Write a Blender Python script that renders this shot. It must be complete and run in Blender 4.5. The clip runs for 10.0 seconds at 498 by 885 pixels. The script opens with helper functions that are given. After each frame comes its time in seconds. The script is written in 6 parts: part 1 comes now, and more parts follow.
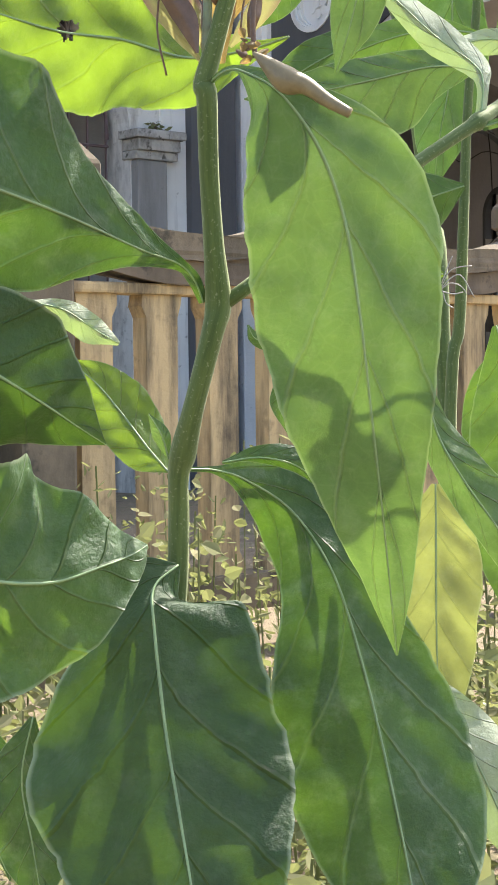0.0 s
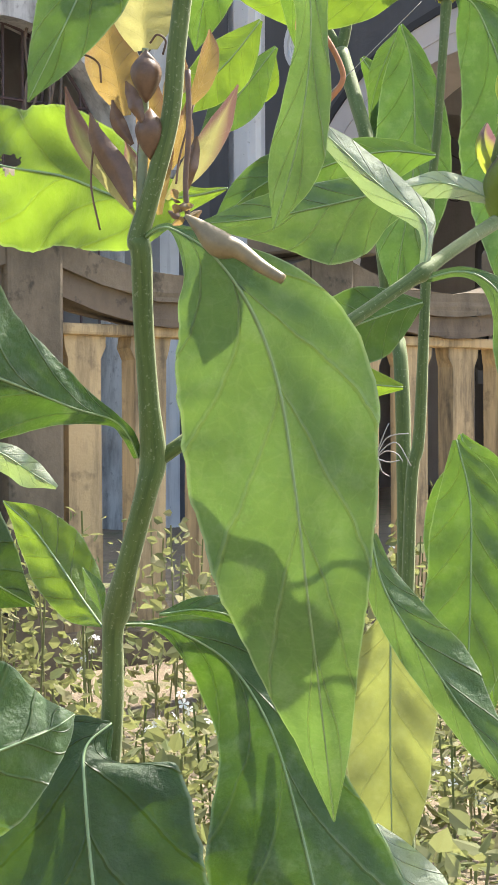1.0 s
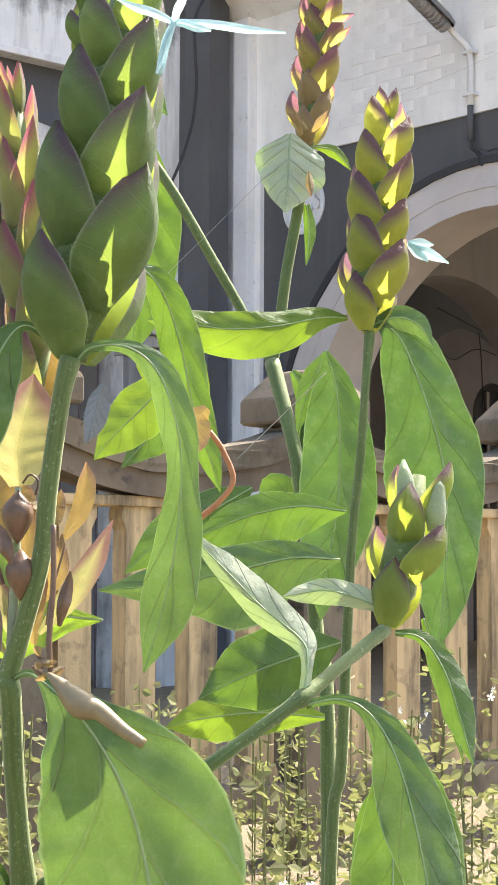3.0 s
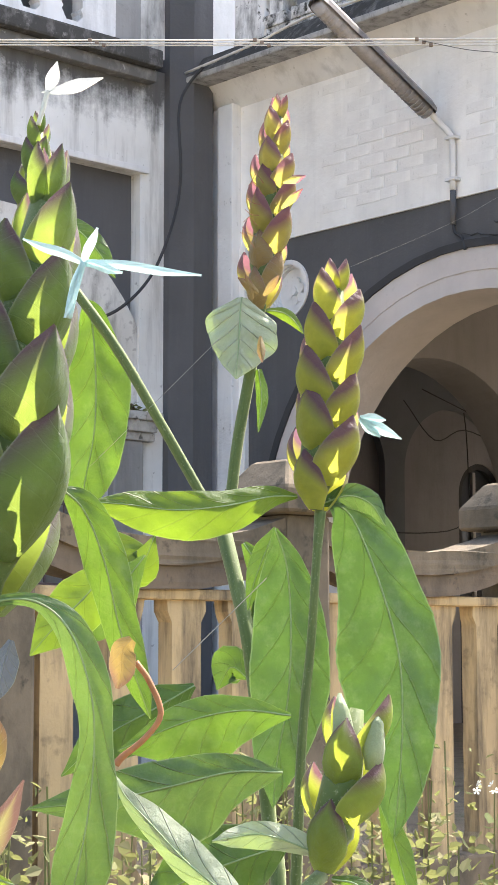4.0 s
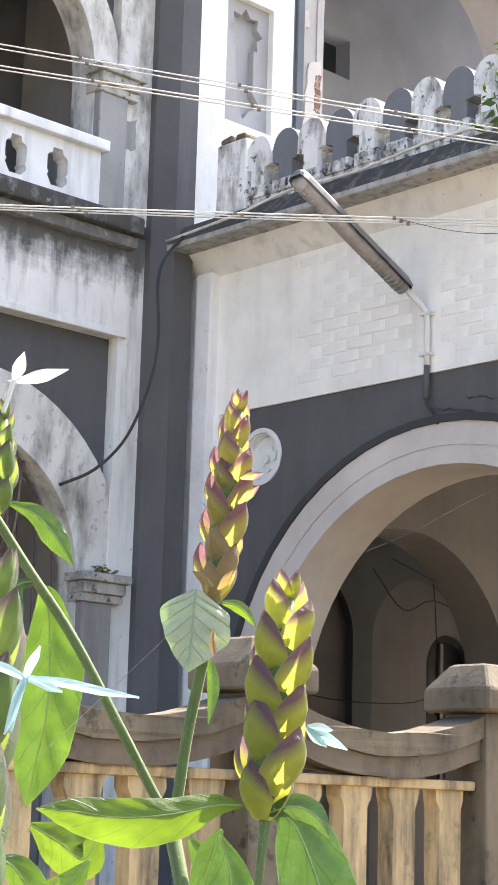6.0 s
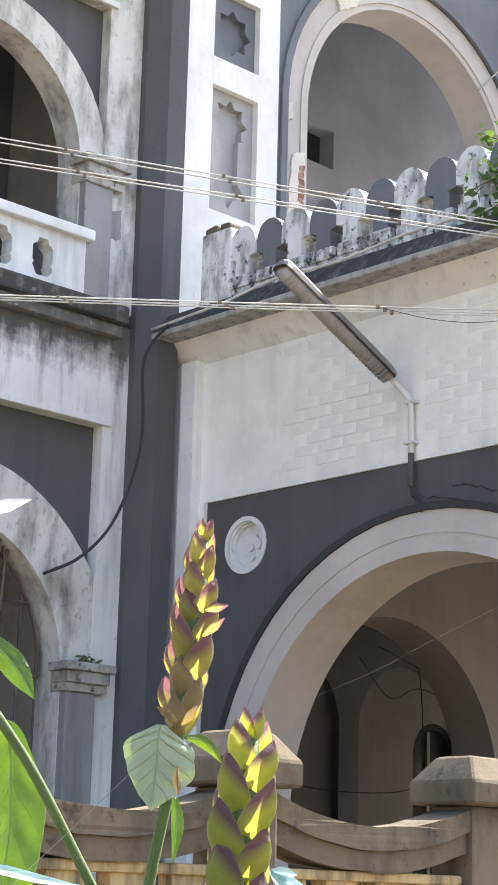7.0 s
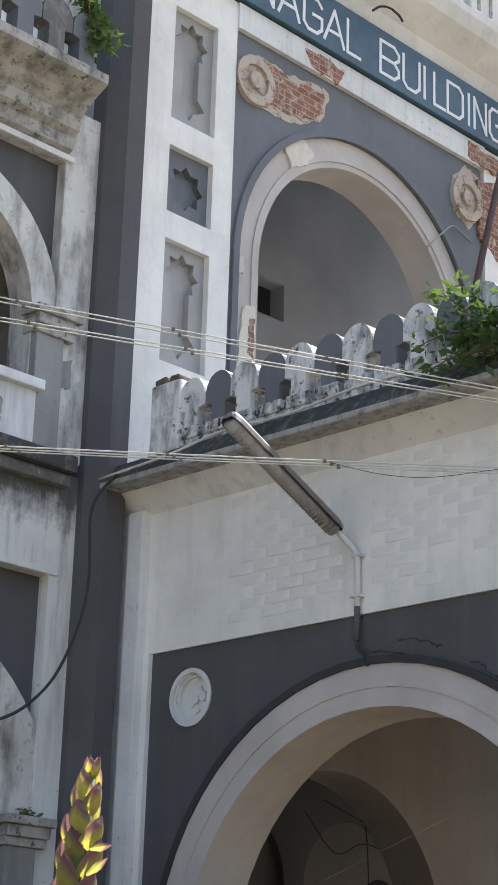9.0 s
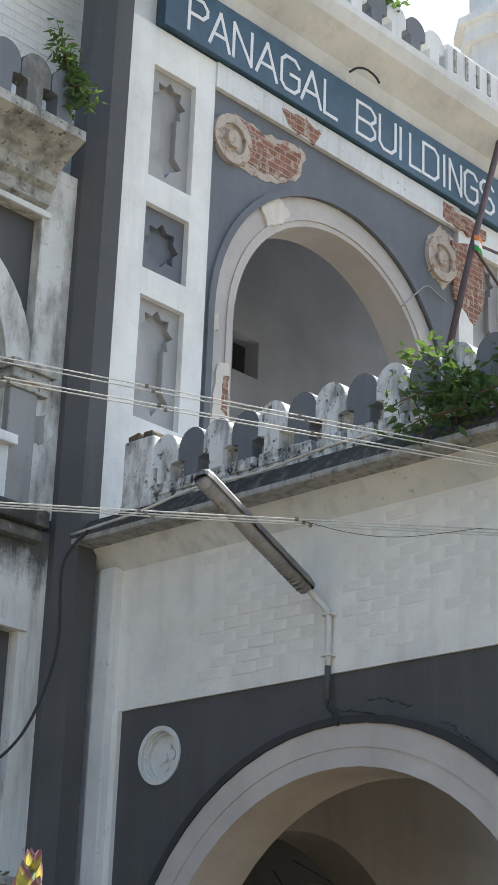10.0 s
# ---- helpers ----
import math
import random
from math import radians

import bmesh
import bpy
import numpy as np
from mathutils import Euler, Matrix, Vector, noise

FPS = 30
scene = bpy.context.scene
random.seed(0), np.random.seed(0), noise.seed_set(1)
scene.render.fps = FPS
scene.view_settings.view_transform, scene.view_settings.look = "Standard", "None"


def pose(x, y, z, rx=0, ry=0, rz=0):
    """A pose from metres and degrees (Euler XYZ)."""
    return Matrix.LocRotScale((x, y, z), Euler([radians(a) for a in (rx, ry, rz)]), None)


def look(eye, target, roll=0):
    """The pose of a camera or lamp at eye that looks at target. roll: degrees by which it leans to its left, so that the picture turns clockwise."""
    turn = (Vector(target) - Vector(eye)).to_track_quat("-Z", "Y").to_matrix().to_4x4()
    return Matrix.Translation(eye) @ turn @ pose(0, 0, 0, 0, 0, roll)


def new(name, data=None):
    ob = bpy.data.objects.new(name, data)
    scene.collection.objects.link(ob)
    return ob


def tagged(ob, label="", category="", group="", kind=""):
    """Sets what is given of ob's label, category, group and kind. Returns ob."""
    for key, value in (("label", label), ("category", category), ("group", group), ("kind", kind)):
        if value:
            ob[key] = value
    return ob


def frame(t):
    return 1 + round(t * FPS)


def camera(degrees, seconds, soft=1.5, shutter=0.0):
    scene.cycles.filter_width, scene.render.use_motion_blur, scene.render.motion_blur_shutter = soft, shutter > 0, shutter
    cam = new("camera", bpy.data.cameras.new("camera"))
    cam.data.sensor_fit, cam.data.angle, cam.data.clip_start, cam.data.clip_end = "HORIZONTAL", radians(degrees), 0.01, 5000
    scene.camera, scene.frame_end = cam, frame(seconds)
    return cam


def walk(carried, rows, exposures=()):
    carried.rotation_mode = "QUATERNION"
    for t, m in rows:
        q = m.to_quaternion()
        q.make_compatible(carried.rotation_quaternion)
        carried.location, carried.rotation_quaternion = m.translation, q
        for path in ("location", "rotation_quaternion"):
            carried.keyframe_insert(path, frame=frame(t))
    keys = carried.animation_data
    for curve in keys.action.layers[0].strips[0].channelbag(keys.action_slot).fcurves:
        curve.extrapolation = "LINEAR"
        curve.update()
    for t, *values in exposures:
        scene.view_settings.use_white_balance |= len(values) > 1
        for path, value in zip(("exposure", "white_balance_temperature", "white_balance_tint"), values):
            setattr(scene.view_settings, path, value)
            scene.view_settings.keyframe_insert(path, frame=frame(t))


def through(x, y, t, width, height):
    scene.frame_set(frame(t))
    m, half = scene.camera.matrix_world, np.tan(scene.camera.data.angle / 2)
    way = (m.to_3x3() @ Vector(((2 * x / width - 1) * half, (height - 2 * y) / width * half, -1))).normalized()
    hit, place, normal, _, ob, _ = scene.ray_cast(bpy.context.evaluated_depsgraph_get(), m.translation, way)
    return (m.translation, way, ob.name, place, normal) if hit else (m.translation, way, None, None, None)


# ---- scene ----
from mathutils import geometry

cam = camera(15.7, 10.0)
PATH = [
    (0, (0.047, 0.006, 0.726), (-0.121, 1.998, 0.658), -0.7),
    (0.5, (0.051, 0.012, 0.737), (-0.109, 2.004, 0.681), -0.5),
    (1, (0.057, 0.016, 0.749), (-0.102, 2.01, 0.719), -0.2),
    (1.5, (0.063, 0.019, 0.761), (-0.105, 2.012, 0.747), -0.1),
    (2, (0.066, 0.019, 0.776), (-0.09, 2.013, 0.795), 0.0),
    (2.5, (0.073, 0.018, 0.792), (-0.081, 2.011, 0.871), 0.1),
    (2.7, (0.076, 0.017, 0.795), (-0.085, 2.008, 0.899), 0.3),
    (4, (0.09, 0.036, 0.832), (-0.054, 2.018, 1.056), 0.0),
    (4.5, (0.094, 0.035, 0.845), (-0.042, 2.012, 1.116), 0.6),
    (5, (0.093, 0.034, 0.856), (-0.035, 2.006, 1.169), 1.2),
    (5.5, (0.094, 0.019, 0.865), (-0.024, 1.983, 1.22), 1.6),
    (7, (0.102, 0.025, 0.889), (0.003, 1.961, 1.382), 1.5),
    (7.5, (0.107, 0.018, 0.897), (0.023, 1.942, 1.436), 1.6),
    (8, (0.114, 0.008, 0.903), (0.042, 1.92, 1.484), 1.7),
    (8.5, (0.116, 0.02, 0.911), (0.057, 1.921, 1.53), 1.7),
    (9, (0.123, -0.001, 0.915), (0.076, 1.89, 1.565), 1.8),
    (9.5, (0.128, 0.001, 0.92), (0.096, 1.881, 1.601), 1.9),
    (10, (0.131, 0.003, 0.928), (0.111, 1.873, 1.637), 2.2),
]
walk(cam, [(t, look(eye, target, roll)) for t, eye, target, roll in PATH],
     [(0, 1.72, 6550, 10), (1.5, 1.66, 6550, 10), (2.5, 1.87, 6700, 12), (4.5, 1.94, 6700, 12), (5.5, 2.02, 6650, 12), (7.0, 1.72, 6500, 10), (8.5, 1.17, 6400, 9), (10, 1.00, 6280, 4)])
# ---- world and light ----
SUN_AZ, SUN_EL = radians(41.0), radians(55.0)   # azimuth clockwise from straight ahead (+y)
world = bpy.data.worlds.new("sky")
scene.world = world
world.use_nodes = True
wn = world.node_tree.nodes
sky = wn.new("ShaderNodeTexSky")
sky.sky_type = 'NISHITA'
sky.sun_disc = False
sky.sun_elevation, sky.sun_rotation = SUN_EL, SUN_AZ
sky.air_density, sky.dust_density, sky.ozone_density = 1.0, 3.0, 1.0
wn["Background"].inputs[1].default_value = 0.15
world.node_tree.links.new(sky.outputs[0], wn["Background"].inputs[0])
sun_data = bpy.data.lights.new("sun", 'SUN')
sun_data.energy, sun_data.angle, sun_data.color = 4.2, radians(0.6), (1.0, 0.94, 0.85)
sun = new("sun", sun_data)
toward = Vector((math.sin(SUN_AZ) * math.cos(SUN_EL), math.cos(SUN_AZ) * math.cos(SUN_EL), math.sin(SUN_EL)))
sun.matrix_world = Matrix.Translation(toward * 40) @ toward.to_track_quat('Z', 'Y').to_matrix().to_4x4()

# ---- materials ----


def nodes_of(name):
    m = bpy.data.materials.new(name)
    m.use_nodes = True
    nt = m.node_tree
    return m, nt, nt.nodes, nt.links, nt.nodes["Principled BSDF"]


def noise_node(nt, coord, scale, detail=6, rough=0.6, dist=0.0):
    n = nt.nodes.new("ShaderNodeTexNoise")
    n.inputs["Scale"].default_value, n.inputs["Detail"].default_value = scale, detail
    n.inputs["Roughness"].default_value, n.inputs["Distortion"].default_value = rough, dist
    nt.links.new(coord, n.inputs["Vector"])
    return n.outputs["Fac"]


def ramp(nt, fac, stops):
    r = nt.nodes.new("ShaderNodeValToRGB")
    e = r.color_ramp.elements
    while len(e) < len(stops):
        e.new(0.5)
    for el, (p, c) in zip(e, stops):
        el.position = p
        el.color = (*c, 1) if len(c) == 3 else c
    nt.links.new(fac, r.inputs[0])
    return r.outputs[0]


def mix(nt, fac, a, b, mode='MIX'):
    m = nt.nodes.new("ShaderNodeMix")
    m.data_type, m.blend_type = 'RGBA', mode
    for sock, v in ((m.inputs[0], fac), (m.inputs[6], a), (m.inputs[7], b)):
        if isinstance(v, bpy.types.NodeSocket):
            nt.links.new(v, sock)
        else:
            sock.default_value = v if isinstance(v, (int, float)) else (*v, 1)
    return m.outputs[2]


def maths(nt, op, a, b=0.0):
    m = nt.nodes.new("ShaderNodeMath")
    m.operation = op
    for sock, v in ((m.inputs[0], a), (m.inputs[1], b)):
        if isinstance(v, bpy.types.NodeSocket):
            nt.links.new(v, sock)
        else:
            sock.default_value = v
    return m.outputs[0]


def bump(nt, bsdf, height, strength, distance):
    b = nt.nodes.new("ShaderNodeBump")
    b.inputs["Strength"].default_value, b.inputs["Distance"].default_value = strength, distance
    nt.links.new(height, b.inputs["Height"])
    nt.links.new(b.outputs[0], bsdf.inputs["Normal"])


def coords(nt, which="Object"):
    return nt.nodes.new("ShaderNodeTexCoord").outputs[which]


def plaster(name, base, dirt, amount=0.5, streak=0.5, rough=0.9, band=None, runs=(7.0, 7.0, 0.7), spread=0.0):
    """Painted lime plaster: broad tone, rain streaks, specks, trowel relief."""
    m, nt, n, l, p = nodes_of(name)
    co = coords(nt)
    big = noise_node(nt, co, 1.3, 5, 0.6)
    fine = noise_node(nt, co, 38.0, 8, 0.7)
    mp = n.new("ShaderNodeMapping")
    mp.inputs["Scale"].default_value = runs
    l.new(co, mp.inputs[0])
    run = noise_node(nt, mp.outputs[0], 1.0, 6, 0.65)
    specks = noise_node(nt, co, 17.0, 4, 0.6)
    light = tuple(min(1, c * 1.06) for c in base)
    dark = tuple(c * 0.82 for c in base)
    c = ramp(nt, big, ((0.3, dark), (0.62, light)))
    c = mix(nt, maths(nt, 'MULTIPLY', fine, 0.18), c, dark)
    c = mix(nt, maths(nt, 'MULTIPLY', ramp(nt, run, ((0.5 - spread, (0, 0, 0)), (0.78 - spread, (1, 1, 1)))), streak), c, dirt)
    c = mix(nt, maths(nt, 'MULTIPLY', ramp(nt, specks, ((0.64 - spread, (0, 0, 0)), (0.74 - spread, (1, 1, 1)))), amount), c, dirt)
    if band:   # rain-washed black mould with a ragged lower edge
        sep = n.new("ShaderNodeSeparateXYZ")
        l.new(co, sep.inputs[0])
        rise = maths(nt, 'DIVIDE', maths(nt, 'SUBTRACT', sep.outputs[2], band[0]), band[1] - band[0])
        edge = maths(nt, 'ADD', maths(nt, 'MULTIPLY', rise, 0.55), maths(nt, 'MULTIPLY', maths(nt, 'ADD', run, noise_node(nt, co, 9.0, 8, 0.75)), 0.5))
        over = maths(nt, 'LESS_THAN', sep.outputs[2], band[1] + 0.12)
        c = mix(nt, maths(nt, 'MULTIPLY', over, ramp(nt, edge, ((0.72, (0, 0, 0)), (0.98, (0.9, 0.9, 0.9))))), c, (0.045, 0.042, 0.038))
    l.new(c, p.inputs["Base Color"])
    p.inputs["Roughness"].default_value = rough
    bump(nt, p, maths(nt, 'ADD', maths(nt, 'ADD', fine, maths(nt, 'MULTIPLY', specks, 1.5)), maths(nt, 'MULTIPLY', noise_node(nt, co, 5.0, 3, 0.5), 2.5)), 0.26, 0.012)
    return m


def plain(name, base, rough=0.6, metal=0.0, var=0.25, scale=20.0, relief=0.2, depth=0.004):
    m, nt, n, l, p = nodes_of(name)
    co = coords(nt)
    a = noise_node(nt, co, scale, 6, 0.65)
    b = noise_node(nt, co, scale * 0.12, 4, 0.6)
    lo, hi = tuple(c * (1 - var) for c in base), tuple(min(1, c * (1 + var)) for c in base)
    c = ramp(nt, maths(nt, 'ADD', maths(nt, 'MULTIPLY', a, 0.5), maths(nt, 'MULTIPLY', b, 0.5)), ((0.36, lo), (0.64, hi)))
    l.new(c, p.inputs["Base Color"])
    p.inputs["Roughness"].default_value, p.inputs["Metallic"].default_value = rough, metal
    bump(nt, p, a, relief, depth)
    return m


WHITE = plaster("white_limewash", (0.87, 0.855, 0.815), (0.36, 0.34, 0.31), 0.30, 0.22)
WHITE_WORN = plaster("worn_white_limewash", (0.76, 0.76, 0.75), (0.20, 0.19, 0.17), 0.6, 0.45)
CREAM = plaster("cream_limewash", (0.72, 0.715, 0.70), (0.36, 0.31, 0.26), 0.3, 0.3)
GREY = plaster("dark_grey_paint", (0.098, 0.098, 0.102), (0.15, 0.15, 0.152), 0.25, 0.35)
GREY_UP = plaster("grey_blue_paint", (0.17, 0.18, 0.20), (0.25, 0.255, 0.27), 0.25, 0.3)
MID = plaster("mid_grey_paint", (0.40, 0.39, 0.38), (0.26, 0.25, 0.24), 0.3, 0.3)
RING = plaster("pale_grey_paint", (0.58, 0.53, 0.495), (0.40, 0.37, 0.34), 0.3, 0.25)
LOFT = plaster("loggia_grey_plaster", (0.45, 0.47, 0.52), (0.34, 0.35, 0.38), 0.2, 0.2)
# inner walls and ceilings: part of the hall's shade is in this colour
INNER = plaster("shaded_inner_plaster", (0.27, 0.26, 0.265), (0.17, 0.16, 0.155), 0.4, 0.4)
MOSSY = plaster("blackened_concrete", (0.15, 0.147, 0.14), (0.50, 0.49, 0.47), 0.75, 0.5, 0.95, None, (9.0, 9.0, 5.0), spread=0)
WING_WALL = plaster("mouldy_white_limewash", (0.78, 0.78, 0.75), (0.17, 0.16, 0.14), 0.7, 0.75, 0.9, (4.25, 4.84))
TOOTH = plaster("stained_tooth_limewash", (0.80, 0.80, 0.79), (0.05, 0.05, 0.047), 0.9, 1.0, 0.95, None, (8.0, 8.0, 3.0), spread=0.05)
MOULDY = plaster("mould_blotched_limewash", (0.78, 0.78, 0.765), (0.045, 0.044, 0.04), 1.0, 1.0, 0.95, None, (15.0, 15.0, 10.0), spread=0.1)
STAINED = plaster("rain_stained_limewash", (0.46, 0.445, 0.41), (0.085, 0.08, 0.07), 0.95, 1.0, 0.95, None, (6.0, 6.0, 5.0), spread=0.06)
PIER = plaster("stained_grey_pier", (0.30, 0.295, 0.285), (0.13, 0.125, 0.12), 0.6, 0.7)
CORNER = plaster("weathered_white_limewash", (0.68, 0.67, 0.63), (0.13, 0.12, 0.105), 0.40, 1.0, 0.92, None, (5.0, 5.0, 1.6), spread=0.05)
SLAB = plaster("rain_blackened_slab", (0.055, 0.054, 0.050), (0.38, 0.37, 0.35), 0.55, 0.45, 0.95, None, (14.0, 14.0, 9.0))
LIP = plaster("pale_slab_lip", (0.40, 0.39, 0.37), (0.09, 0.088, 0.08), 0.8, 0.8, 0.95, None, (14.0, 14.0, 9.0), spread=0.05)
EDGE = plaster("black_edge_paint", (0.045, 0.045, 0.047), (0.09, 0.09, 0.09), 0.3, 0.3)
CONCRETE = plaster("weathered_fence_concrete", (0.180, 0.142, 0.095), (0.045, 0.040, 0.028), 0.85, 0.9, 0.95, None, (5.0, 5.0, 3.0), spread=0.06)
UNDER = plaster("brown_fence_concrete", (0.165, 0.125, 0.085), (0.05, 0.042, 0.034), 0.85, 0.9, 0.95, None, (5.0, 5.0, 3.0), spread=0.05)
OCHRE = plaster("ochre_painted_concrete", (0.52, 0.38, 0.20), (0.06, 0.048, 0.036), 0.35, 0.95, 0.95, None, (15.0, 15.0, 2.2), spread=0.07)
STEEL = plain("lamp_grey_metal", (0.22, 0.21, 0.21), 0.45, 0.4)
SEED_CLIP = plain("brown_clip", (0.20, 0.15, 0.11), 0.6)
WIRE = plain("pale_wire", (0.62, 0.60, 0.55), 0.5)
BLACK = plain("black_cable", (0.03, 0.03, 0.032), 0.6)
RUST = plain("rusty_pole", (0.11, 0.075, 0.075), 0.8)
SIGN = plain("blue_sign_paint", (0.035, 0.085, 0.13), 0.5, 0.0, 0.3, 6.0, 0.1)
LETTER = plain("white_letter_paint", (0.80, 0.80, 0.80), 0.6, 0.0, 0.06)


def bared(name, brick, mortar, bed, share):
    """Wall bared by fallen paint: brick courses, mortar joints and left-over lime."""
    m, nt, n, l, p = nodes_of(name)
    co = coords(nt)
    sep = n.new("ShaderNodeSeparateXYZ")
    l.new(co, sep.inputs[0])
    flat = n.new("ShaderNodeCombineXYZ")
    l.new(sep.outputs[0], flat.inputs[0])
    l.new(sep.outputs[2], flat.inputs[1])
    br = n.new("ShaderNodeTexBrick")
    l.new(flat.outputs[0], br.inputs["Vector"])
    br.inputs["Color1"].default_value, br.inputs["Color2"].default_value = (*brick, 1), (*(c * 0.62 for c in brick), 1)
    br.inputs["Mortar"].default_value = (*mortar, 1)
    for key, v in (("Scale", 1.0), ("Brick Width", 0.16), ("Row Height", 0.062), ("Mortar Size", 0.007), ("Mortar Smooth", 0.6)):
        br.inputs[key].default_value = v
    lime = ramp(nt, noise_node(nt, co, 11.0, 9, 0.75, 0.6), ((share - 0.05, (0, 0, 0)), (share + 0.05, (1, 1, 1))))
    c = mix(nt, lime, br.outputs[0], bed)
    c = mix(nt, maths(nt, 'MULTIPLY', noise_node(nt, co, 42.0, 8, 0.75), 0.5), c, (0.20, 0.12, 0.09))
    l.new(c, p.inputs["Base Color"])
    p.inputs["Roughness"].default_value = 0.95
    bump(nt, p, maths(nt, 'ADD', lime, noise_node(nt, co, 60.0, 6, 0.7)), 0.6, 0.015)
    return m


BRICK_BARE = bared("exposed_red_brick", (0.40, 0.17, 0.11), (0.58, 0.46, 0.38), (0.70, 0.60, 0.50), 0.56)
PEEL = bared("bare_cream_plaster", (0.46, 0.24, 0.16), (0.62, 0.52, 0.44), (0.70, 0.62, 0.53), 0.44)
FLAKE = plaster("flaked_cream_plaster", (0.72, 0.66, 0.58), (0.45, 0.30, 0.22), 0.6, 0.4)
VOID = plain("dim_window_pane", (0.035, 0.038, 0.042), 0.3)

# ---- mesh helpers ----
CX, CY, TURN_F = -1.150, 12.949, 46.64
SITE = pose(CX, CY, 0, 0, 0, TURN_F)   # x along the main facade, y into the building


def part(name, bm, material, parent=None, label="", smooth=False):
    me = bpy.data.meshes.new(name)
    bmesh.ops.recalc_face_normals(bm, faces=bm.faces)
    bm.to_mesh(me)
    bm.free()
    for mt in (material if isinstance(material, (list, tuple)) else (material,)):
        me.materials.append(mt)
    if smooth:
        for f in me.polygons:
            f.use_smooth = True
    ob = new(name, me)
    if parent is not None:
        ob.parent = parent
    if label:
        ob["label"] = label
    return ob


def thing(name, label, category, m=None, group="", kind=""):
    ob = new(name)
    ob.empty_display_size = 0.05
    if m is not None:
        ob.matrix_world = m
    return tagged(ob, label, category, group, kind)


def box(bm, x0, x1, y0, y1, z0, z1, bevel=0.0):
    r = bmesh.ops.create_cube(bm, size=1.0)
    for v in r["verts"]:
        v.co = Vector((x0 + (v.co.x + 0.5) * (x1 - x0), y0 + (v.co.y + 0.5) * (y1 - y0), z0 + (v.co.z + 0.5) * (z1 - z0)))
    if bevel:
        es = list({e for v in r["verts"] for e in v.link_edges})
        bmesh.ops.bevel(bm, geom=es, offset=bevel, segments=2, affect='EDGES', profile=0.6)
    return bm


def on_f(u, z, d):
    """Facade plane: d is the depth into the wall."""
    return Vector((u, d, z))


def on_p(s, z, d):
    """Porch side plane: s runs from the facade outwards."""
    return Vector((d, -s, z))


def solid(bm, outer, holes, d0, d1, to3):
    """A plate with holes, cut from its outlines and given thickness."""
    loops = [outer] + list(holes)
    flat = [p for lp in loops for p in lp]
    tris = geometry.tessellate_polygon([[Vector((p[0], p[1], 0)) for p in lp] for lp in loops])
    front = [bm.verts.new(to3(p[0], p[1], d0)) for p in flat]
    back = [bm.verts.new(to3(p[0], p[1], d1)) for p in flat]
    for t in tris:
        try:
            bm.faces.new([front[i] for i in t])
            bm.faces.new([back[i] for i in reversed(t)])
        except ValueError:
            pass
    k = 0
    for lp in loops:
        n = len(lp)
        for i in range(n):
            a, b = k + i, k + (i + 1) % n
            bm.faces.new((front[a], front[b], back[b], back[a]))
        k += n
    return bm


def rect(u0, u1, v0, v1):
    return [(u0, v0), (u1, v0), (u1, v1), (u0, v1)]


def arch(uc, r, zs, z0, n=28, rise=1.0):
    """Outline of an arched opening from z0 up to its round head."""
    return [(uc + r, z0)] + [(uc + r * math.cos(math.pi * i / n), zs + rise * r * math.sin(math.pi * i / n)) for i in range(n + 1)] + [(uc - r, z0)]


def disc(uc, zc, r, n=28):
    return [(uc + r * math.cos(2 * math.pi * i / n), zc + r * math.sin(2 * math.pi * i / n)) for i in range(n)]


def star(uc, zc, r, n=8, inner=0.74):
    return [(uc + (r if i % 2 == 0 else r * inner) * math.sin(math.pi * i / n), zc + (r if i % 2 == 0 else r * inner) * math.cos(math.pi * i / n)) for i in range(2 * n)]


def long_star(uc, z0, z1, r):
    """A tall niche: a star at head and foot joined by a straight shaft."""
    w = r * 0.50
    ray = [(r if i % 2 == 0 else r * 0.70) for i in range(17)]
    half = [(ray[i] * math.sin(math.pi * i / 8), ray[i] * math.cos(math.pi * i / 8)) for i in range(7)]
    right = [(uc + a, z1 - r + b) for a, b in half] + [(uc + w, z1 - r * 1.72), (uc + w, z0 + r * 1.25), (uc + r * 0.95, z0 + r * 0.80), (uc + w, z0 + r * 0.55), (uc + w * 0.5, z0 + r * 0.40), (uc, z0)]
    left = [(2 * uc - a, b) for a, b in reversed(right[1:-1])]
    return right + left


def tube(bm, pts, radii, sides=8, cap=True):
    """A round bar along a line of points."""
    pts = [Vector(p) for p in pts]
    if isinstance(radii, (int, float)):
        radii = [radii] * len(pts)
    rings = []
    up = None
    for i, p in enumerate(pts):
        d = (pts[min(i + 1, len(pts) - 1)] - pts[max(i - 1, 0)]).normalized()
        if up is None:
            up = d.orthogonal().normalized()
        up = (up - d * up.dot(d)).normalized()
        w = d.cross(up)
        rings.append([bm.verts.new(p + radii[i] * (math.cos(2 * math.pi * k / sides) * up + math.sin(2 * math.pi * k / sides) * w)) for k in range(sides)])
    for a, b in zip(rings, rings[1:]):
        for k in range(sides):
            bm.faces.new((a[k], a[(k + 1) % sides], b[(k + 1) % sides], b[k]))
    if cap:
        bm.faces.new(list(reversed(rings[0])))
        bm.faces.new(rings[-1])
    return bm


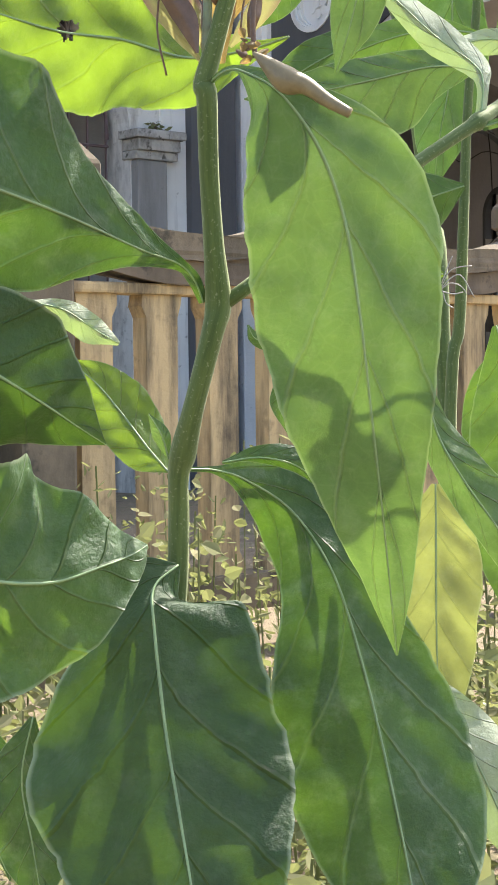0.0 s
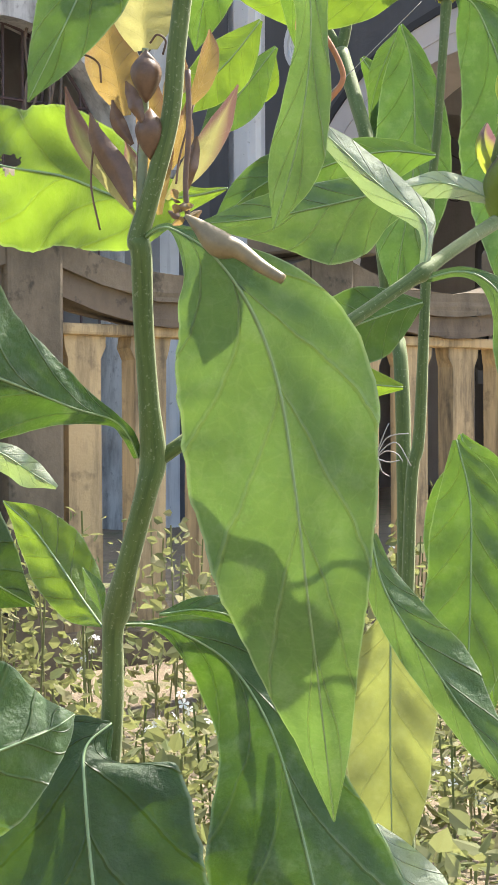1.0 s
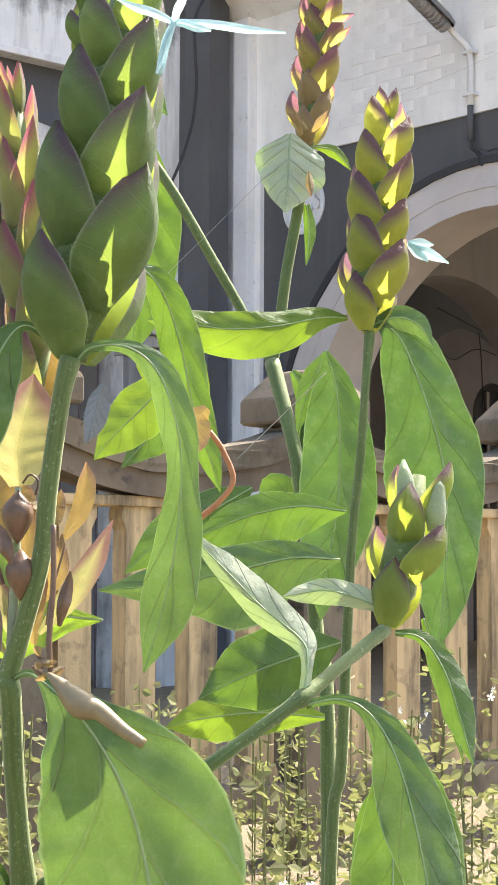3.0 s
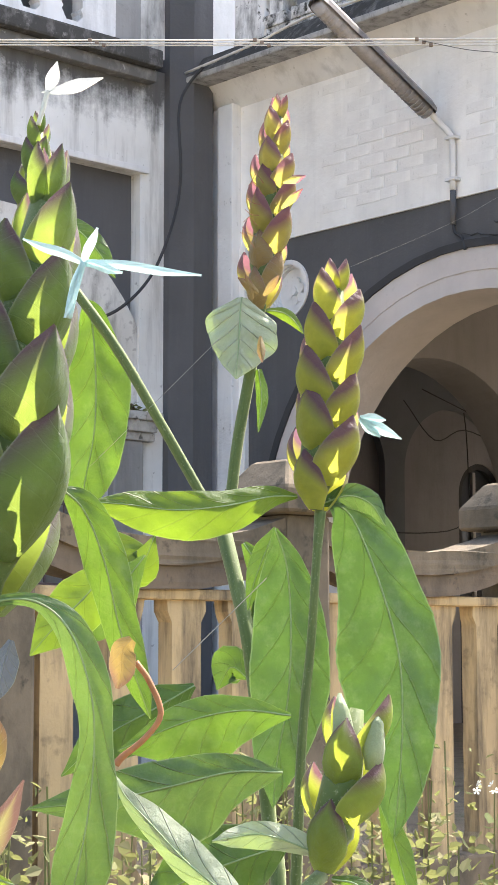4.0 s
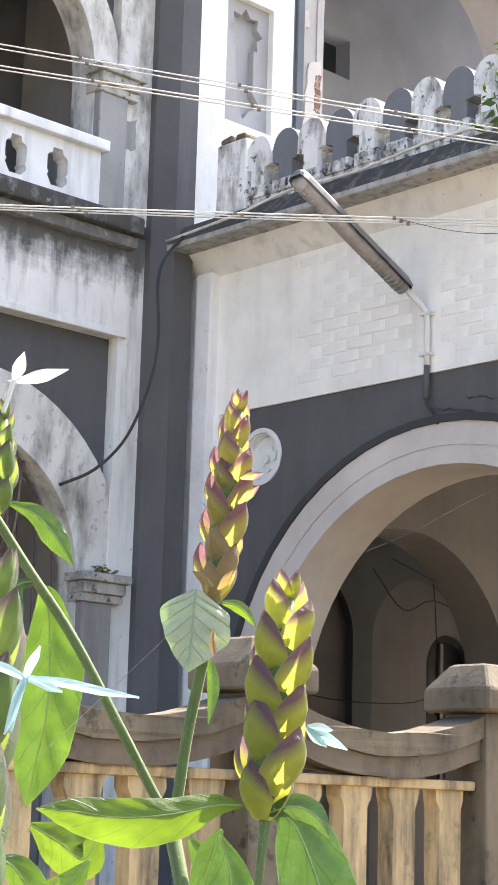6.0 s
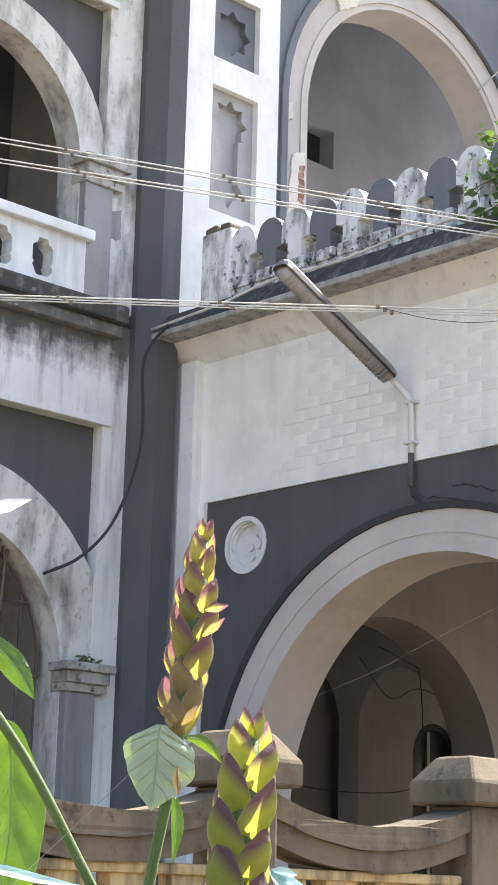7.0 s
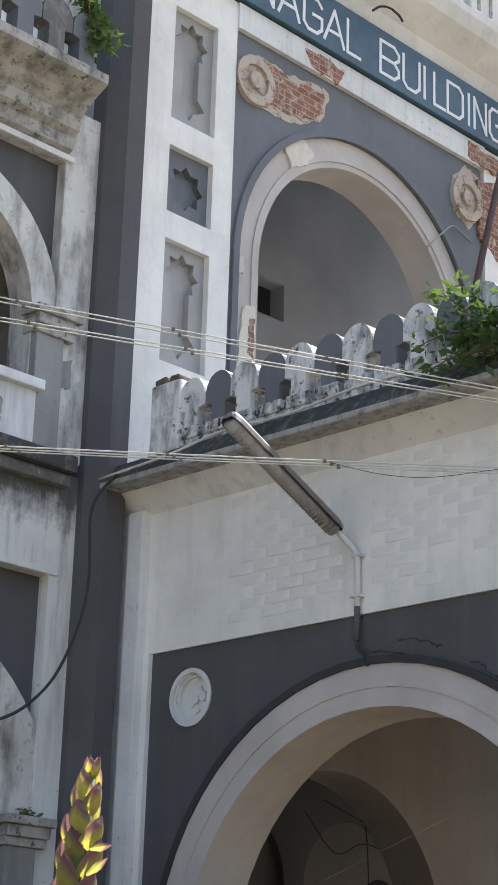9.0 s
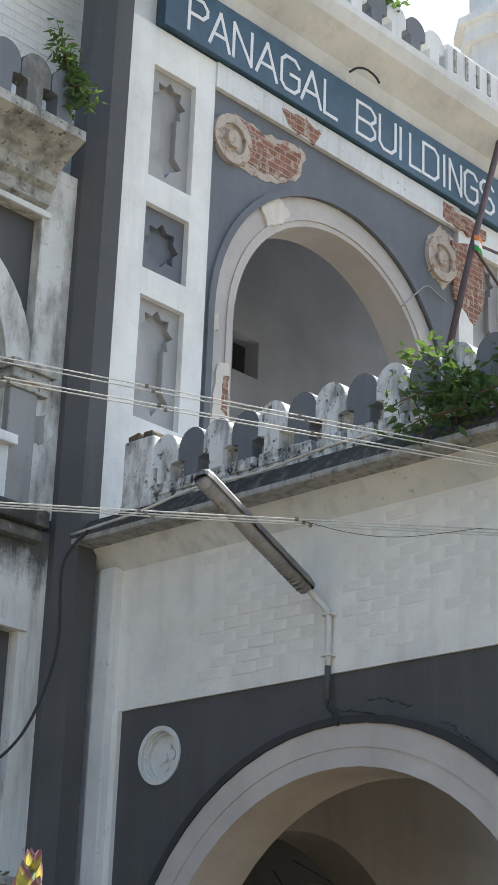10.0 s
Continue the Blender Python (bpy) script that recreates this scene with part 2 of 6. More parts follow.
def spline(pts, n=8):
    """Catmull-Rom through the points."""
    pts = [Vector(p) for p in pts]
    q = [2 * pts[0] - pts[1]] + pts + [2 * pts[-1] - pts[-2]]
    out = []
    for i in range(1, len(q) - 2):
        for k in range(n):
            t = k / n
            a, b, c, d = q[i - 1], q[i], q[i + 1], q[i + 2]
            out.append(0.5 * (2 * b + (c - a) * t + (2 * a - 5 * b + 4 * c - d) * t * t + (3 * b - a - 3 * c + d) * t ** 3))
    out.append(pts[-1])
    return out


def B():
    return bmesh.new()


# ---- ground ----
def ground_material():
    m, nt, n, l, p = nodes_of("dry_garden_soil")
    co = coords(nt)
    a = noise_node(nt, co, 3.0, 8, 0.7)
    b = noise_node(nt, co, 60.0, 6, 0.7)
    c = ramp(nt, a, ((0.3, (0.20, 0.15, 0.10)), (0.5, (0.33, 0.26, 0.17)), (0.7, (0.16, 0.17, 0.07))))
    c = mix(nt, maths(nt, 'MULTIPLY', b, 0.4), c, (0.12, 0.09, 0.06))
    l.new(c, p.inputs["Base Color"])
    p.inputs["Roughness"].default_value = 1.0
    bump(nt, p, b, 0.8, 0.03)
    return m


bm = B()
bmesh.ops.create_grid(bm, x_segments=60, y_segments=60, size=1.0)
for v in bm.verts:
    x, y = v.co.x, v.co.y
    v.co.x, v.co.y = math.copysign(abs(x) ** 3, x) * 300, math.copysign(abs(y) ** 3, y) * 300
    v.co.z = -0.03 + 0.04 * noise.noise(Vector((v.co.x * 0.7, v.co.y * 0.7, 0)))
ground = tagged(part("ground", bm, ground_material(), None, "", True), "dry brown garden soil with patches of green", "ground", "", "structure")

# ---- the building ----
building = thing("wall_main", "two storey civic building, white and dark grey painted masonry", "building", SITE, "", "structure")
R_OUT, R_IN, S_ARCH, Z_SPR = 1.88, 1.61, 2.50, 1.43
S_END, W_BAY, LINE = 5.0, 5.62, 3.655

# porch side wall: dark below the line, white above
bm = solid(B(), rect(0.0, S_END, -0.1, LINE), [arch(S_ARCH, R_OUT, Z_SPR, -0.099)[::-1], disc(0.83, 3.30, 0.20)[::-1]], 0.02, 0.42, on_p)
part("porch_side_wall", bm, GREY, building, "dark grey painted spandrel wall")
bm = solid(B(), rect(0.0, S_END, LINE, 4.86), [], 0.0, 0.42, on_p)
white_wall = part("white_frieze", bm, WHITE, building, "white painted brick frieze above the dark spandrel")
bm = solid(B(), [(a, b) for a, b in arch(S_ARCH, R_OUT, Z_SPR, -0.1)], [arch(S_ARCH, R_IN, Z_SPR, -0.099)[::-1]], -0.03, 0.44, on_p)
part("arch_ring", bm, RING, building, "pale grey arch band with worn plaster")
bm = solid(B(), arch(S_ARCH, R_OUT + 0.05, Z_SPR, -0.1), [arch(S_ARCH, R_OUT, Z_SPR, -0.099)[::-1]], -0.045, 0.1, on_p)
part("arch_groove", bm, EDGE, building, "dark grey raised edge round the arch")
bm = solid(B(), arch(S_ARCH, R_OUT - 0.115, Z_SPR, -0.1), [arch(S_ARCH, R_OUT - 0.15, Z_SPR, -0.099)[::-1]], -0.038, 0.1, on_p)
part("arch_bead", bm, RING, building)
for s0, s1 in ((0.0, 0.20), (0.20, 0.36), (S_END - 0.36, S_END)):
    bm = box(B(), -0.05 if s0 == 0.0 else -0.085, 0.1, -s1, -s0, -0.1, 4.72, 0.012)
    part("pilaster", bm, WHITE_WORN, building, "white pilaster strip with chipped edges")
# white frame down the left edge of the dark panel
bm = box(B(), -0.02, 0.05, -0.42, -0.36, -0.1, LINE + 0.002, 0.006)
part("pilaster", bm, WHITE, building)
# coved moulding, slab and parapet
bm = solid(B(), [(0.0, 4.70), (-0.06, 4.76), (-0.13, 4.83), (-0.16, 4.86), (0.1, 4.86), (0.1, 4.70)], [], -0.02, -S_END, lambda x, z, d: Vector((x, d, z)))
part("moulding", bm, WHITE_WORN, building, "pale cove under the slab")
bm = box(B(), -0.34, W_BAY + 0.34, -S_END - 0.3, -0.10, 4.86, 4.905, 0.012)
part("porch_slab", bm, LIP, building, "thin weathered concrete slab with a pale lip")
bm = solid(B(), [(-0.325, 4.905), (-0.30, 4.945), (-0.215, 5.06), (W_BAY + 0.215, 5.06), (W_BAY + 0.325, 4.905)], [], -0.02, -S_END - 0.25, lambda x, z, d: Vector((x, d, z)))
part("porch_slab", bm, SLAB, building, "sloping slab top black with old rain mould")


def merlon(w, h):
    """Outline of a round-headed parapet tooth with a waisted foot."""
    pts = [(-w * 0.26, 0), (w * 0.26, 0), (w * 0.26, h * 0.47), (w * 0.5, h * 0.50)]
    pts += [(w * 0.5 * math.cos(math.pi * i / 10), h * 0.70 + h * 0.30 * math.sin(math.pi * i / 10)) for i in range(11)]
    return pts + [(-w * 0.5, h * 0.50), (-w * 0.26, h * 0.47)]


parapet = thing("parapet", "crenellated parapet of alternating white and grey teeth over the porch", "parapet", SITE, "", "structure")
bm = box(B(), -0.20, -0.02, -S_END - 0.15, -0.50, 5.06, 5.115, 0.01)
part("base", bm, MOULDY, parapet, "black-stained white base course")
bm = box(B(), -0.22, 0.02, -0.835, -0.53, 5.055, 5.60, 0.02)
part("end_post", bm, TOOTH, parapet, "stained white end post with a chipped top")
for y0, y1, z1 in ((-0.66, -0.54, 5.66), (-0.80, -0.69, 5.65)):
    bm = box(B(), -0.20, -0.07, y0, y1, 5.60, z1, 0.018)
    for v in bm.verts:
        v.co += Vector((noise.noise(v.co * 19), noise.noise(v.co * 23), noise.noise(v.co * 29))) * 0.02
    part("rubble", bm, CONCRETE, parapet, "loose lump of broken mortar")
STEP = 0.2615
for i in range(16):
    s = 0.944 + STEP * i
    grey = i % 2 == 1
    bm = solid(B(), [(s + a, 5.115 + b) for a, b in merlon(STEP * 0.98, 0.46)], [], -0.20 if not grey else -0.185, -0.07, on_p)
    part("tooth", bm, GREY_UP if grey else TOOTH, parapet, "grey painted tooth" if grey else "white tooth with black stains")
    bm = solid(B(), [(s + a * 0.96, 5.115 + 0.46 * 0.70 + 0.46 * 0.30 * math.sin(math.pi * k / 8) + 0.003) for k, a in enumerate([STEP * 0.49 * math.cos(math.pi * j / 8) for j in range(9)])], [], -0.176, 0.05, on_p)
    part("coping", bm, WHITE, parapet)
    bm = box(B(), -0.212, -0.04, -(s + STEP * 0.41), -(s - STEP * 0.41), 5.114, 5.205, 0.012)
    part("plinth", bm, MOULDY, parapet, "white foot block blotched with black mould")
    bm = box(B(), -0.10, 0.06, -(s + STEP * 0.5 + 0.052), -(s + STEP * 0.5 - 0.052), 5.20, 5.315, 0.012)
    part("block", bm, STAINED, parapet, "beige block behind the gap")
    bm = box(B(), -0.06, 0.04, -(s + STEP * 0.5 + 0.10), -(s + STEP * 0.5 - 0.10), 5.11, 5.20, 0.01)
    part("foot", bm, SLAB, parapet)

# upper facade, the bay over the porch
up = thing("wall_upper", "upper storey bay with arched loggia and star niches", "wall", SITE, "", "structure")
UC, UR, UZ = 2.79, 1.345, 7.35
U_OUT = 1.62
bm = solid(B(), rect(1.05, 4.53, 4.9, 9.45), [arch(UC, U_OUT, UZ, 4.901)[::-1]], 0.03, 0.42, on_f)
part("wall", bm, GREY_UP, up, "grey painted wall round the loggia arch")
bm = solid(B(), arch(UC, U_OUT, UZ, 4.9), [arch(UC, UR, UZ, 4.901)[::-1]], 0.05, 0.43, on_f)
part("arch_ring", bm, RING, up, "pale grey arch band with flaking patches")
bm = solid(B(), arch(UC, U_OUT + 0.07, UZ, 6.0), [arch(UC, U_OUT, UZ, 6.001)[::-1]], 0.0, 0.1, on_f)
part("arch_groove", bm, GREY_UP, up)
bm = solid(B(), arch(UC, UR + 0.09, UZ, 5.2), [arch(UC, UR + 0.055, UZ, 5.201)[::-1]], 0.035, 0.1, on_f)
part("arch_bead", bm, RING, up)
NICHES = ((8.27, 9.33), (7.42, 8.02), (6.12, 7.18))
for left in (True, False):
    fx = (lambda u: u) if left else (lambda u: W_BAY - u)
    holes = [rect(fx(0.32) if left else fx(0.82), fx(0.82) if left else fx(0.32), a, b)[::-1] for a, b in NICHES]
    bm = solid(B(), rect(*sorted((fx(0.0), fx(1.05))), 4.9, 9.70), holes, 0.0, 0.5, on_f)
    part("niche_strip", bm, WHITE, up, "white painted strip with sunk star niches")
    for k, (a, b) in enumerate(NICHES):
        u0, u1 = sorted((fx(0.32), fx(0.82)))
        mid = (u0 + u1) / 2
        shape = star(mid, (a + b) / 2, 0.20) if k == 1 else long_star(mid, a + 0.08, b - 0.05, 0.19)
        bm = solid(B(), rect(u0, u1, a, b), [shape[::-1]], 0.06, 0.12, on_f)
        part("niche_panel", bm, GREY_UP if k == 1 else MID, up, "grey sunk panel with a star cut-out")
        bm = box(B(), u0, u1, 0.121, 0.14, a, b)
        part("niche_back", bm, GREY_UP if k == 1 else MID, up)
for uc in (1.29, 4.29):
    bm = B()
    for r0, r1, d in ((0.235, 0.15, -0.02), (0.15, 0.08, 0.012), (0.08, 0.0, -0.028)):
        if r1:
            solid(bm, disc(uc, 9.03, r0), [disc(uc, 9.03, r1)[::-1]], d, 0.06, on_f)
        else:
            solid(bm, disc(uc, 9.03, r0), [], d, 0.06, on_f)
    part("rosette", bm, PEEL, up, "bare plaster rosette with the paint fallen off")
bm = solid(B(), rect(1.05, 4.57, 9.45, 9.70), [], -0.02, 0.5, on_f)
part("string_band", bm, WHITE_WORN, up, "white band under the sign, flaking to brick")
bm = solid(B(), rect(0.0, W_BAY, 9.70, 11.0), [], 0.05, 0.5, on_f)
part("attic", bm, CREAM, up)
bm = solid(B(), [(-0.02, 10.28), (-0.10, 10.42), (-0.34, 10.62), (-0.40, 10.75), (-0.40, 10.83), (0.3, 10.83), (0.3, 10.28)], [], -0.02, W_BAY + 0.4, lambda y, z, d: Vector((d, y, z)))
part("cornice", bm, CREAM, up, "deep cream eaves cove")
for i in range(20):
    u = 0.15 + 0.30 * i
    if 3.8 < u < 5.2:
        continue
    grey = i % 2 == 1
    bm = solid(B(), [(u + a, 10.83 + b) for a, b in merlon(0.29, 0.42)], [], -0.33, -0.19, on_f)
    part("tooth", bm, GREY_UP if grey else WHITE_WORN, up)

# sign board
sign = thing("sign_board", "dark blue sign board with white capital letters over the loggia", "sign", SITE)
bm = box(B(), 0.34, 5.26, -0.07, 0.045, 9.715, 10.27, 0.008)
part("board", bm, SIGN, sign, "weathered dark blue board")
GLYPHS = {   # painted single-stroke capitals on a grid 4 wide and 6 high
    "P": ("00063645443303",), "A": ("002640", "1232"), "N": ("00064046",), "G": ("45361605011030414323",), "L": ("060040",),
    "B": ("00063645443303", "3342413000"), "U": ("060110304146",), "I": ("0006",), "D": ("00063645413000",), "S": ("453616050413334241301001",)}


def glyph(ch, u0, u1, z0, high, thick):
    """One capital as flat bars along its strokes."""
    bm = B()
    for stroke in GLYPHS[ch]:
        pts = [Vector((u0 + (u1 - u0) * int(stroke[k]) / 4, 0, z0 + high * int(stroke[k + 1]) / 6)) for k in range(0, len(stroke), 2)]
        for n, (a, b) in enumerate(zip(pts, pts[1:])):
            d = (b - a).normalized()
            sd = Vector((-d.z, 0, d.x)) * thick / 2
            a, b = a - d * thick * 0.35, b + d * thick * 0.35
            front = [bm.verts.new(q + Vector((0, -0.0745 - 0.0004 * n, 0))) for q in (a - sd, b - sd, b + sd, a + sd)]
            rear = [bm.verts.new(q + Vector((0, -0.069, 0))) for q in (a - sd, b - sd, b + sd, a + sd)]
            bm.faces.new(front)
            bm.faces.new(rear[::-1])
            for k in range(4):
                bm.faces.new((front[k], rear[k], rear[(k + 1) % 4], front[(k + 1) % 4]))
    return bm


SPANS = (("P", 0.62, 0.84), ("A", 0.88, 1.13), ("N", 1.18, 1.41), ("A", 1.48, 1.75), ("G", 1.81, 2.05), ("A", 2.09, 2.36), ("L", 2.41, 2.59),
         ("B", 2.88, 3.15), ("U", 3.22, 3.46), ("I", 3.54, 3.78), ("L", 3.69, 3.86), ("D", 3.90, 4.14), ("I", 4.24, 4.48), ("N", 4.33, 4.52), ("G", 4.58, 4.79), ("S", 4.85, 5.07))
for k, (ch, u0, u1) in enumerate(SPANS):
    part("letter", glyph(ch, u0, u1, 9.80 + 0.0002 * k, 0.345, 0.034), LETTER, sign, "white painted capital letter")

# loggia room behind the upper arch
room = thing("room_upper", "plain grey loggia room behind the upper arch", "room", SITE, "", "structure")
bm = solid(B(), rect(0.7, 7.6, 4.9, 10.4), [rect(3.63, 4.02, 8.22, 8.64)[::-1]], 2.2, 2.4, on_f)
part("wall", bm, LOFT, room, "grey back wall with a small square window")
bm = box(B(), 3.6, 4.05, 2.41, 2.44, 8.2, 8.66)
part("pane", bm, VOID, room)
for x0, x1 in ((0.5, 0.7),):
    part("wall", box(B(), x0, x1, 0.42, 2.2, 4.9, 10.4), LOFT, room)
part("floor_slab", box(B(), 0.0, W_BAY + 2, 0.0, 6.0, 4.72, 4.9), MID, room)
ceiling = tagged(part("ceiling", box(B(), 0.5, 7.6, 0.40, 2.4, 10.4, 10.5), LOFT), "grey loggia ceiling", "ceiling", "", "structure")
ceiling.matrix_world = SITE

# lower facade inside the porch with the entrance arch, and the hall behind it
hall = thing("hall", "shaded entrance hall seen through the porch arches", "hall", SITE, "", "structure")
E_C, E_R, E_Z = 2.52, 1.33, 1.85
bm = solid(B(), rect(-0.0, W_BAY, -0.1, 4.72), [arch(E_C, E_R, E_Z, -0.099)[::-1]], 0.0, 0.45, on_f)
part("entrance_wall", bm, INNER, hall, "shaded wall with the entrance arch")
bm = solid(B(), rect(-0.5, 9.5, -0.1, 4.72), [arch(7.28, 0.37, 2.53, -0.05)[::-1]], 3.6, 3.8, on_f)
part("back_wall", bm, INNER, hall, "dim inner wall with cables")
# unseen end wall, left open below to set how much light enters
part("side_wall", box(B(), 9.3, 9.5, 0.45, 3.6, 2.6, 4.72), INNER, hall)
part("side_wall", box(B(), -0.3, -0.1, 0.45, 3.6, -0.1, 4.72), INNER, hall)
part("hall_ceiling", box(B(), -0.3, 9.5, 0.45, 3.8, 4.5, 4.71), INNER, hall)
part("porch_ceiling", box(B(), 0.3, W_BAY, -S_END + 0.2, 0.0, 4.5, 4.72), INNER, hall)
bm = solid(B(), rect(-0.09, 9.29, -0.1, 4.49), [arch(c, 0.83, 2.72, -0.05, 28, 0.9)[::-1] for c in (1.07, 2.92, 4.77, 6.735, 8.45)], 3.50, 3.595, on_f)
part("blind_arcade", bm, GREY_UP, hall, "dark grey piers and heads of the blind arches")
bm = solid(B(), rect(0.0, W_BAY, -0.1, 4.86), [arch(W_BAY / 2, 1.9, 1.43, -0.099)[::-1]], S_END - 0.55, S_END, lambda u, z, d: Vector((u, -d, z)))
part("porch_front_wall", bm, WHITE, hall)
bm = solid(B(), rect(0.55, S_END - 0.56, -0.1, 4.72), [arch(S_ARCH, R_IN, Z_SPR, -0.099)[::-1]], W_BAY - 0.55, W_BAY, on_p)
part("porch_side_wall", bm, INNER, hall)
door = thing("door_1", "dark panelled door standing shut in the hall wall", "door", SITE, "", "structure")
part("leaf", solid(B(), arch(7.28, 0.36, 2.53, -0.05), [], 3.68, 3.72, on_f), VOID, door)
part("frame", solid(B(), arch(7.28, 0.369, 2.53, -0.05), [arch(7.28, 0.30, 2.53, -0.049)[::-1]], 3.62, 3.679, on_f), EDGE, door, "black painted arched frame")
part("transom", box(B(), 6.98, 7.58, 3.63, 3.679, 2.22, 2.29, 0.008), MID, door, "pale transom bar")
part("mullion", box(B(), 7.20, 7.25, 3.64, 3.679, 0.0, 2.80, 0.006), MID, door)
for z in (0.35, 1.25):
    for u0, u1 in ((7.0, 7.18), (7.27, 7.55)):
        part("panel", box(B(), u0, u1, 3.66, 3.679, z, z + 0.75, 0.012), EDGE, door)

# dark round-edged buttress between wing and bay
butt = thing("buttress", "tall dark grey painted buttress running up the corner", "buttress", SITE, "", "structure")
bm = B()
solid(bm, [(-0.42, 0.1), (-0.42, -0.06), (-0.30, -0.19), (-0.12, -0.19), (-0.005, -0.06), (-0.005, 0.1)], [], -0.1, 13.0, lambda x, y, d: Vector((x, y, d)))
part("shaft", bm, GREY, butt)
part("joint", box(B(), -0.004, 0.022, -0.012, 0.05, 5.1, 12.9), EDGE, butt, "black open joint beside the buttress")

# left wing
wing = thing("wall_wing", "side wing in white limewash with arched openings and a balcony", "wall", SITE, "", "structure")
for k in range(3):
    uc = -1.92 - 2.9 * k
    uo = uc + 1.46
    for z0, z1, zt, r, zs, ro, ui, duc in ((-0.1, 4.95, 4.17, 0.95, 2.40, 1.38, uc + 1.28, 0.07), (5.05, 7.9, 7.43, 0.87, 6.10, 1.12, uc + 1.18, 0.10)):
        uc = -1.92 - 2.9 * k + duc
        bm = solid(B(), rect(uo - 2.9 + (0.02 if k else 0), uo if k else -0.40, z0, z1), [rect(-3.84 - 5.8 * k - ui, ui, z0 + 0.001, zt)[::-1]], 0.0, 0.5, on_f)
        part("wall", bm, WING_WALL if z0 < 0 else CORNER, wing, "stained white wall face")
        bm = solid(B(), rect(-3.84 - 5.8 * k - ui, ui, z0, zt), [arch(uc, min(ro, 1.15), zs, z0 + 0.001)[::-1]], 0.10, 0.26, on_f)
        part("spandrel", bm, GREY, wing, "dark grey recessed spandrel")
        bm = solid(B(), arch(uc, ro, zs, z0), [arch(uc, r, zs, z0 + 0.001)[::-1]], 0.02, 0.28, on_f)
        part("arch_ring", bm, CORNER, wing, "white arch band")
        for sgn in (-1, 1):
            for w, h0, h1, o in ((0.30, 0.0, 0.06, 0.07), (0.27, 0.06, 0.14, 0.10), (0.30, 0.14, 0.20, 0.13)):
                c = uc + sgn * (r + 0.17)
                part("capital", box(B(), c - w / 2 - o / 2, c + w / 2 + o / 2, -o, 0.1, zs - 0.15 + h0, zs - 0.15 + h1, 0.012), STAINED, wing, "moulded capital")
            c = uc + sgn * (r + 0.14)
            part("pier", box(B(), c - 0.13, c + 0.13, -0.05, 0.2, z0, zs - 0.15, 0.012), PIER, wing, "grey stained pier")
        # closing wall; its grey carries the dimness behind the opening
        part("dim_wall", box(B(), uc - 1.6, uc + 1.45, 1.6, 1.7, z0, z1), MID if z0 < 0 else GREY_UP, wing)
        part("pane", box(B(), uc - 0.15, uc + 0.62, 1.56, 1.59, z0 + 0.3, z0 + 2.1), VOID, wing)
        part("mould", box(B(), -3.84 - 5.8 * k - ui - 0.05, ui + 0.06, -0.03, 0.0, zt, zt + 0.05, 0.008), WHITE_WORN, wing)
    # balcony rail with cut-outs
    uc = -1.92 - 2.9 * k
    cuts = []
    for j in range(4):
        c = uc + 0.62 - 0.36 * j
        cuts.append([(c + 0.09, 5.16), (c + 0.09, 5.19), (c + 0.075, 5.21), (c + 0.09, 5.23), (c + 0.09, 5.33), (c + 0.075, 5.35), (c + 0.05, 5.36), (c + 0.04, 5.40), (c - 0.04, 5.40), (c - 0.05, 5.36), (c - 0.075, 5.35), (c - 0.09, 5.33), (c - 0.09, 5.23), (c - 0.075, 5.21), (c - 0.09, 5.19), (c - 0.05, 5.12), (c + 0.05, 5.12)][::-1])
    bm = solid(B(), rect(uc - 1.0, uc + 1.0, 5.0, 5.48), cuts, -0.06, 0.06, on_f)
    part("balcony_panel", bm, WHITE_WORN, wing, "white balcony panel with lozenge cut-outs")
    part("balcony_rail", box(B(), uc - 1.04, uc + 1.04, -0.12, 0.10, 5.48, 5.56, 0.012), WHITE_WORN, wing)
    part("ledge", box(B(), uo - 2.9, uo - 0.02 if k else -0.56, -0.16, 0.2, 4.92, 5.05, 0.02), SLAB, wing, "ledge blackened by rain")
    part("ledge", box(B(), uo - 2.9, uo - 0.02 if k else -0.56, -0.09, 0.2, 4.83, 4.92, 0.02), MOSSY, wing)
# wing interior closed off in grey that holds the rooms' dimness
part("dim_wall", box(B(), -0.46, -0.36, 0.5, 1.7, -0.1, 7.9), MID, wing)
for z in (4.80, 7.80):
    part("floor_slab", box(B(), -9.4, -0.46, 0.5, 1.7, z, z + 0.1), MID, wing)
bm = solid(B(), [(0.0, 7.50), (-0.05, 7.52), (-0.05, 7.62), (-0.11, 7.66), (-0.12, 7.76), (-0.24, 7.86), (-0.42, 7.95), (-0.42, 8.03), (0.3, 8.03), (0.3, 7.50)], [], -9.5, -0.72, lambda y, z, d: Vector((d, y, z)))
part("cornice", bm, STAINED, wing, "stained eaves moulding")
for i in range(26):
    u = -0.90 - 0.30 * i
    grey = i % 2 == 0
    bm = solid(B(), [(u + a, 8.03 + b) for a, b in merlon(0.29, 0.48)], [], -0.36, -0.22, on_f)
    part("tooth", bm, GREY_UP if grey else MOSSY, wing)
corner_block = thing("parapet_block", "tall grooved white block at the corner of the top parapet", "parapet", SITE, "", "structure")
part("block", box(B(), 3.93, 5.10, -0.36, -0.10, 10.83, 11.20, 0.015), WHITE_WORN, corner_block)
for k in range(6):
    part("groove", box(B(), 4.02 + 0.19 * k, 4.07 + 0.19 * k, -0.372, -0.35, 10.90, 11.17, 0.008), STAINED, corner_block, "black-stained rib")
turret = thing("turret", "pinkish octagonal roof turret with a projecting cap", "turret", SITE, "", "structure")
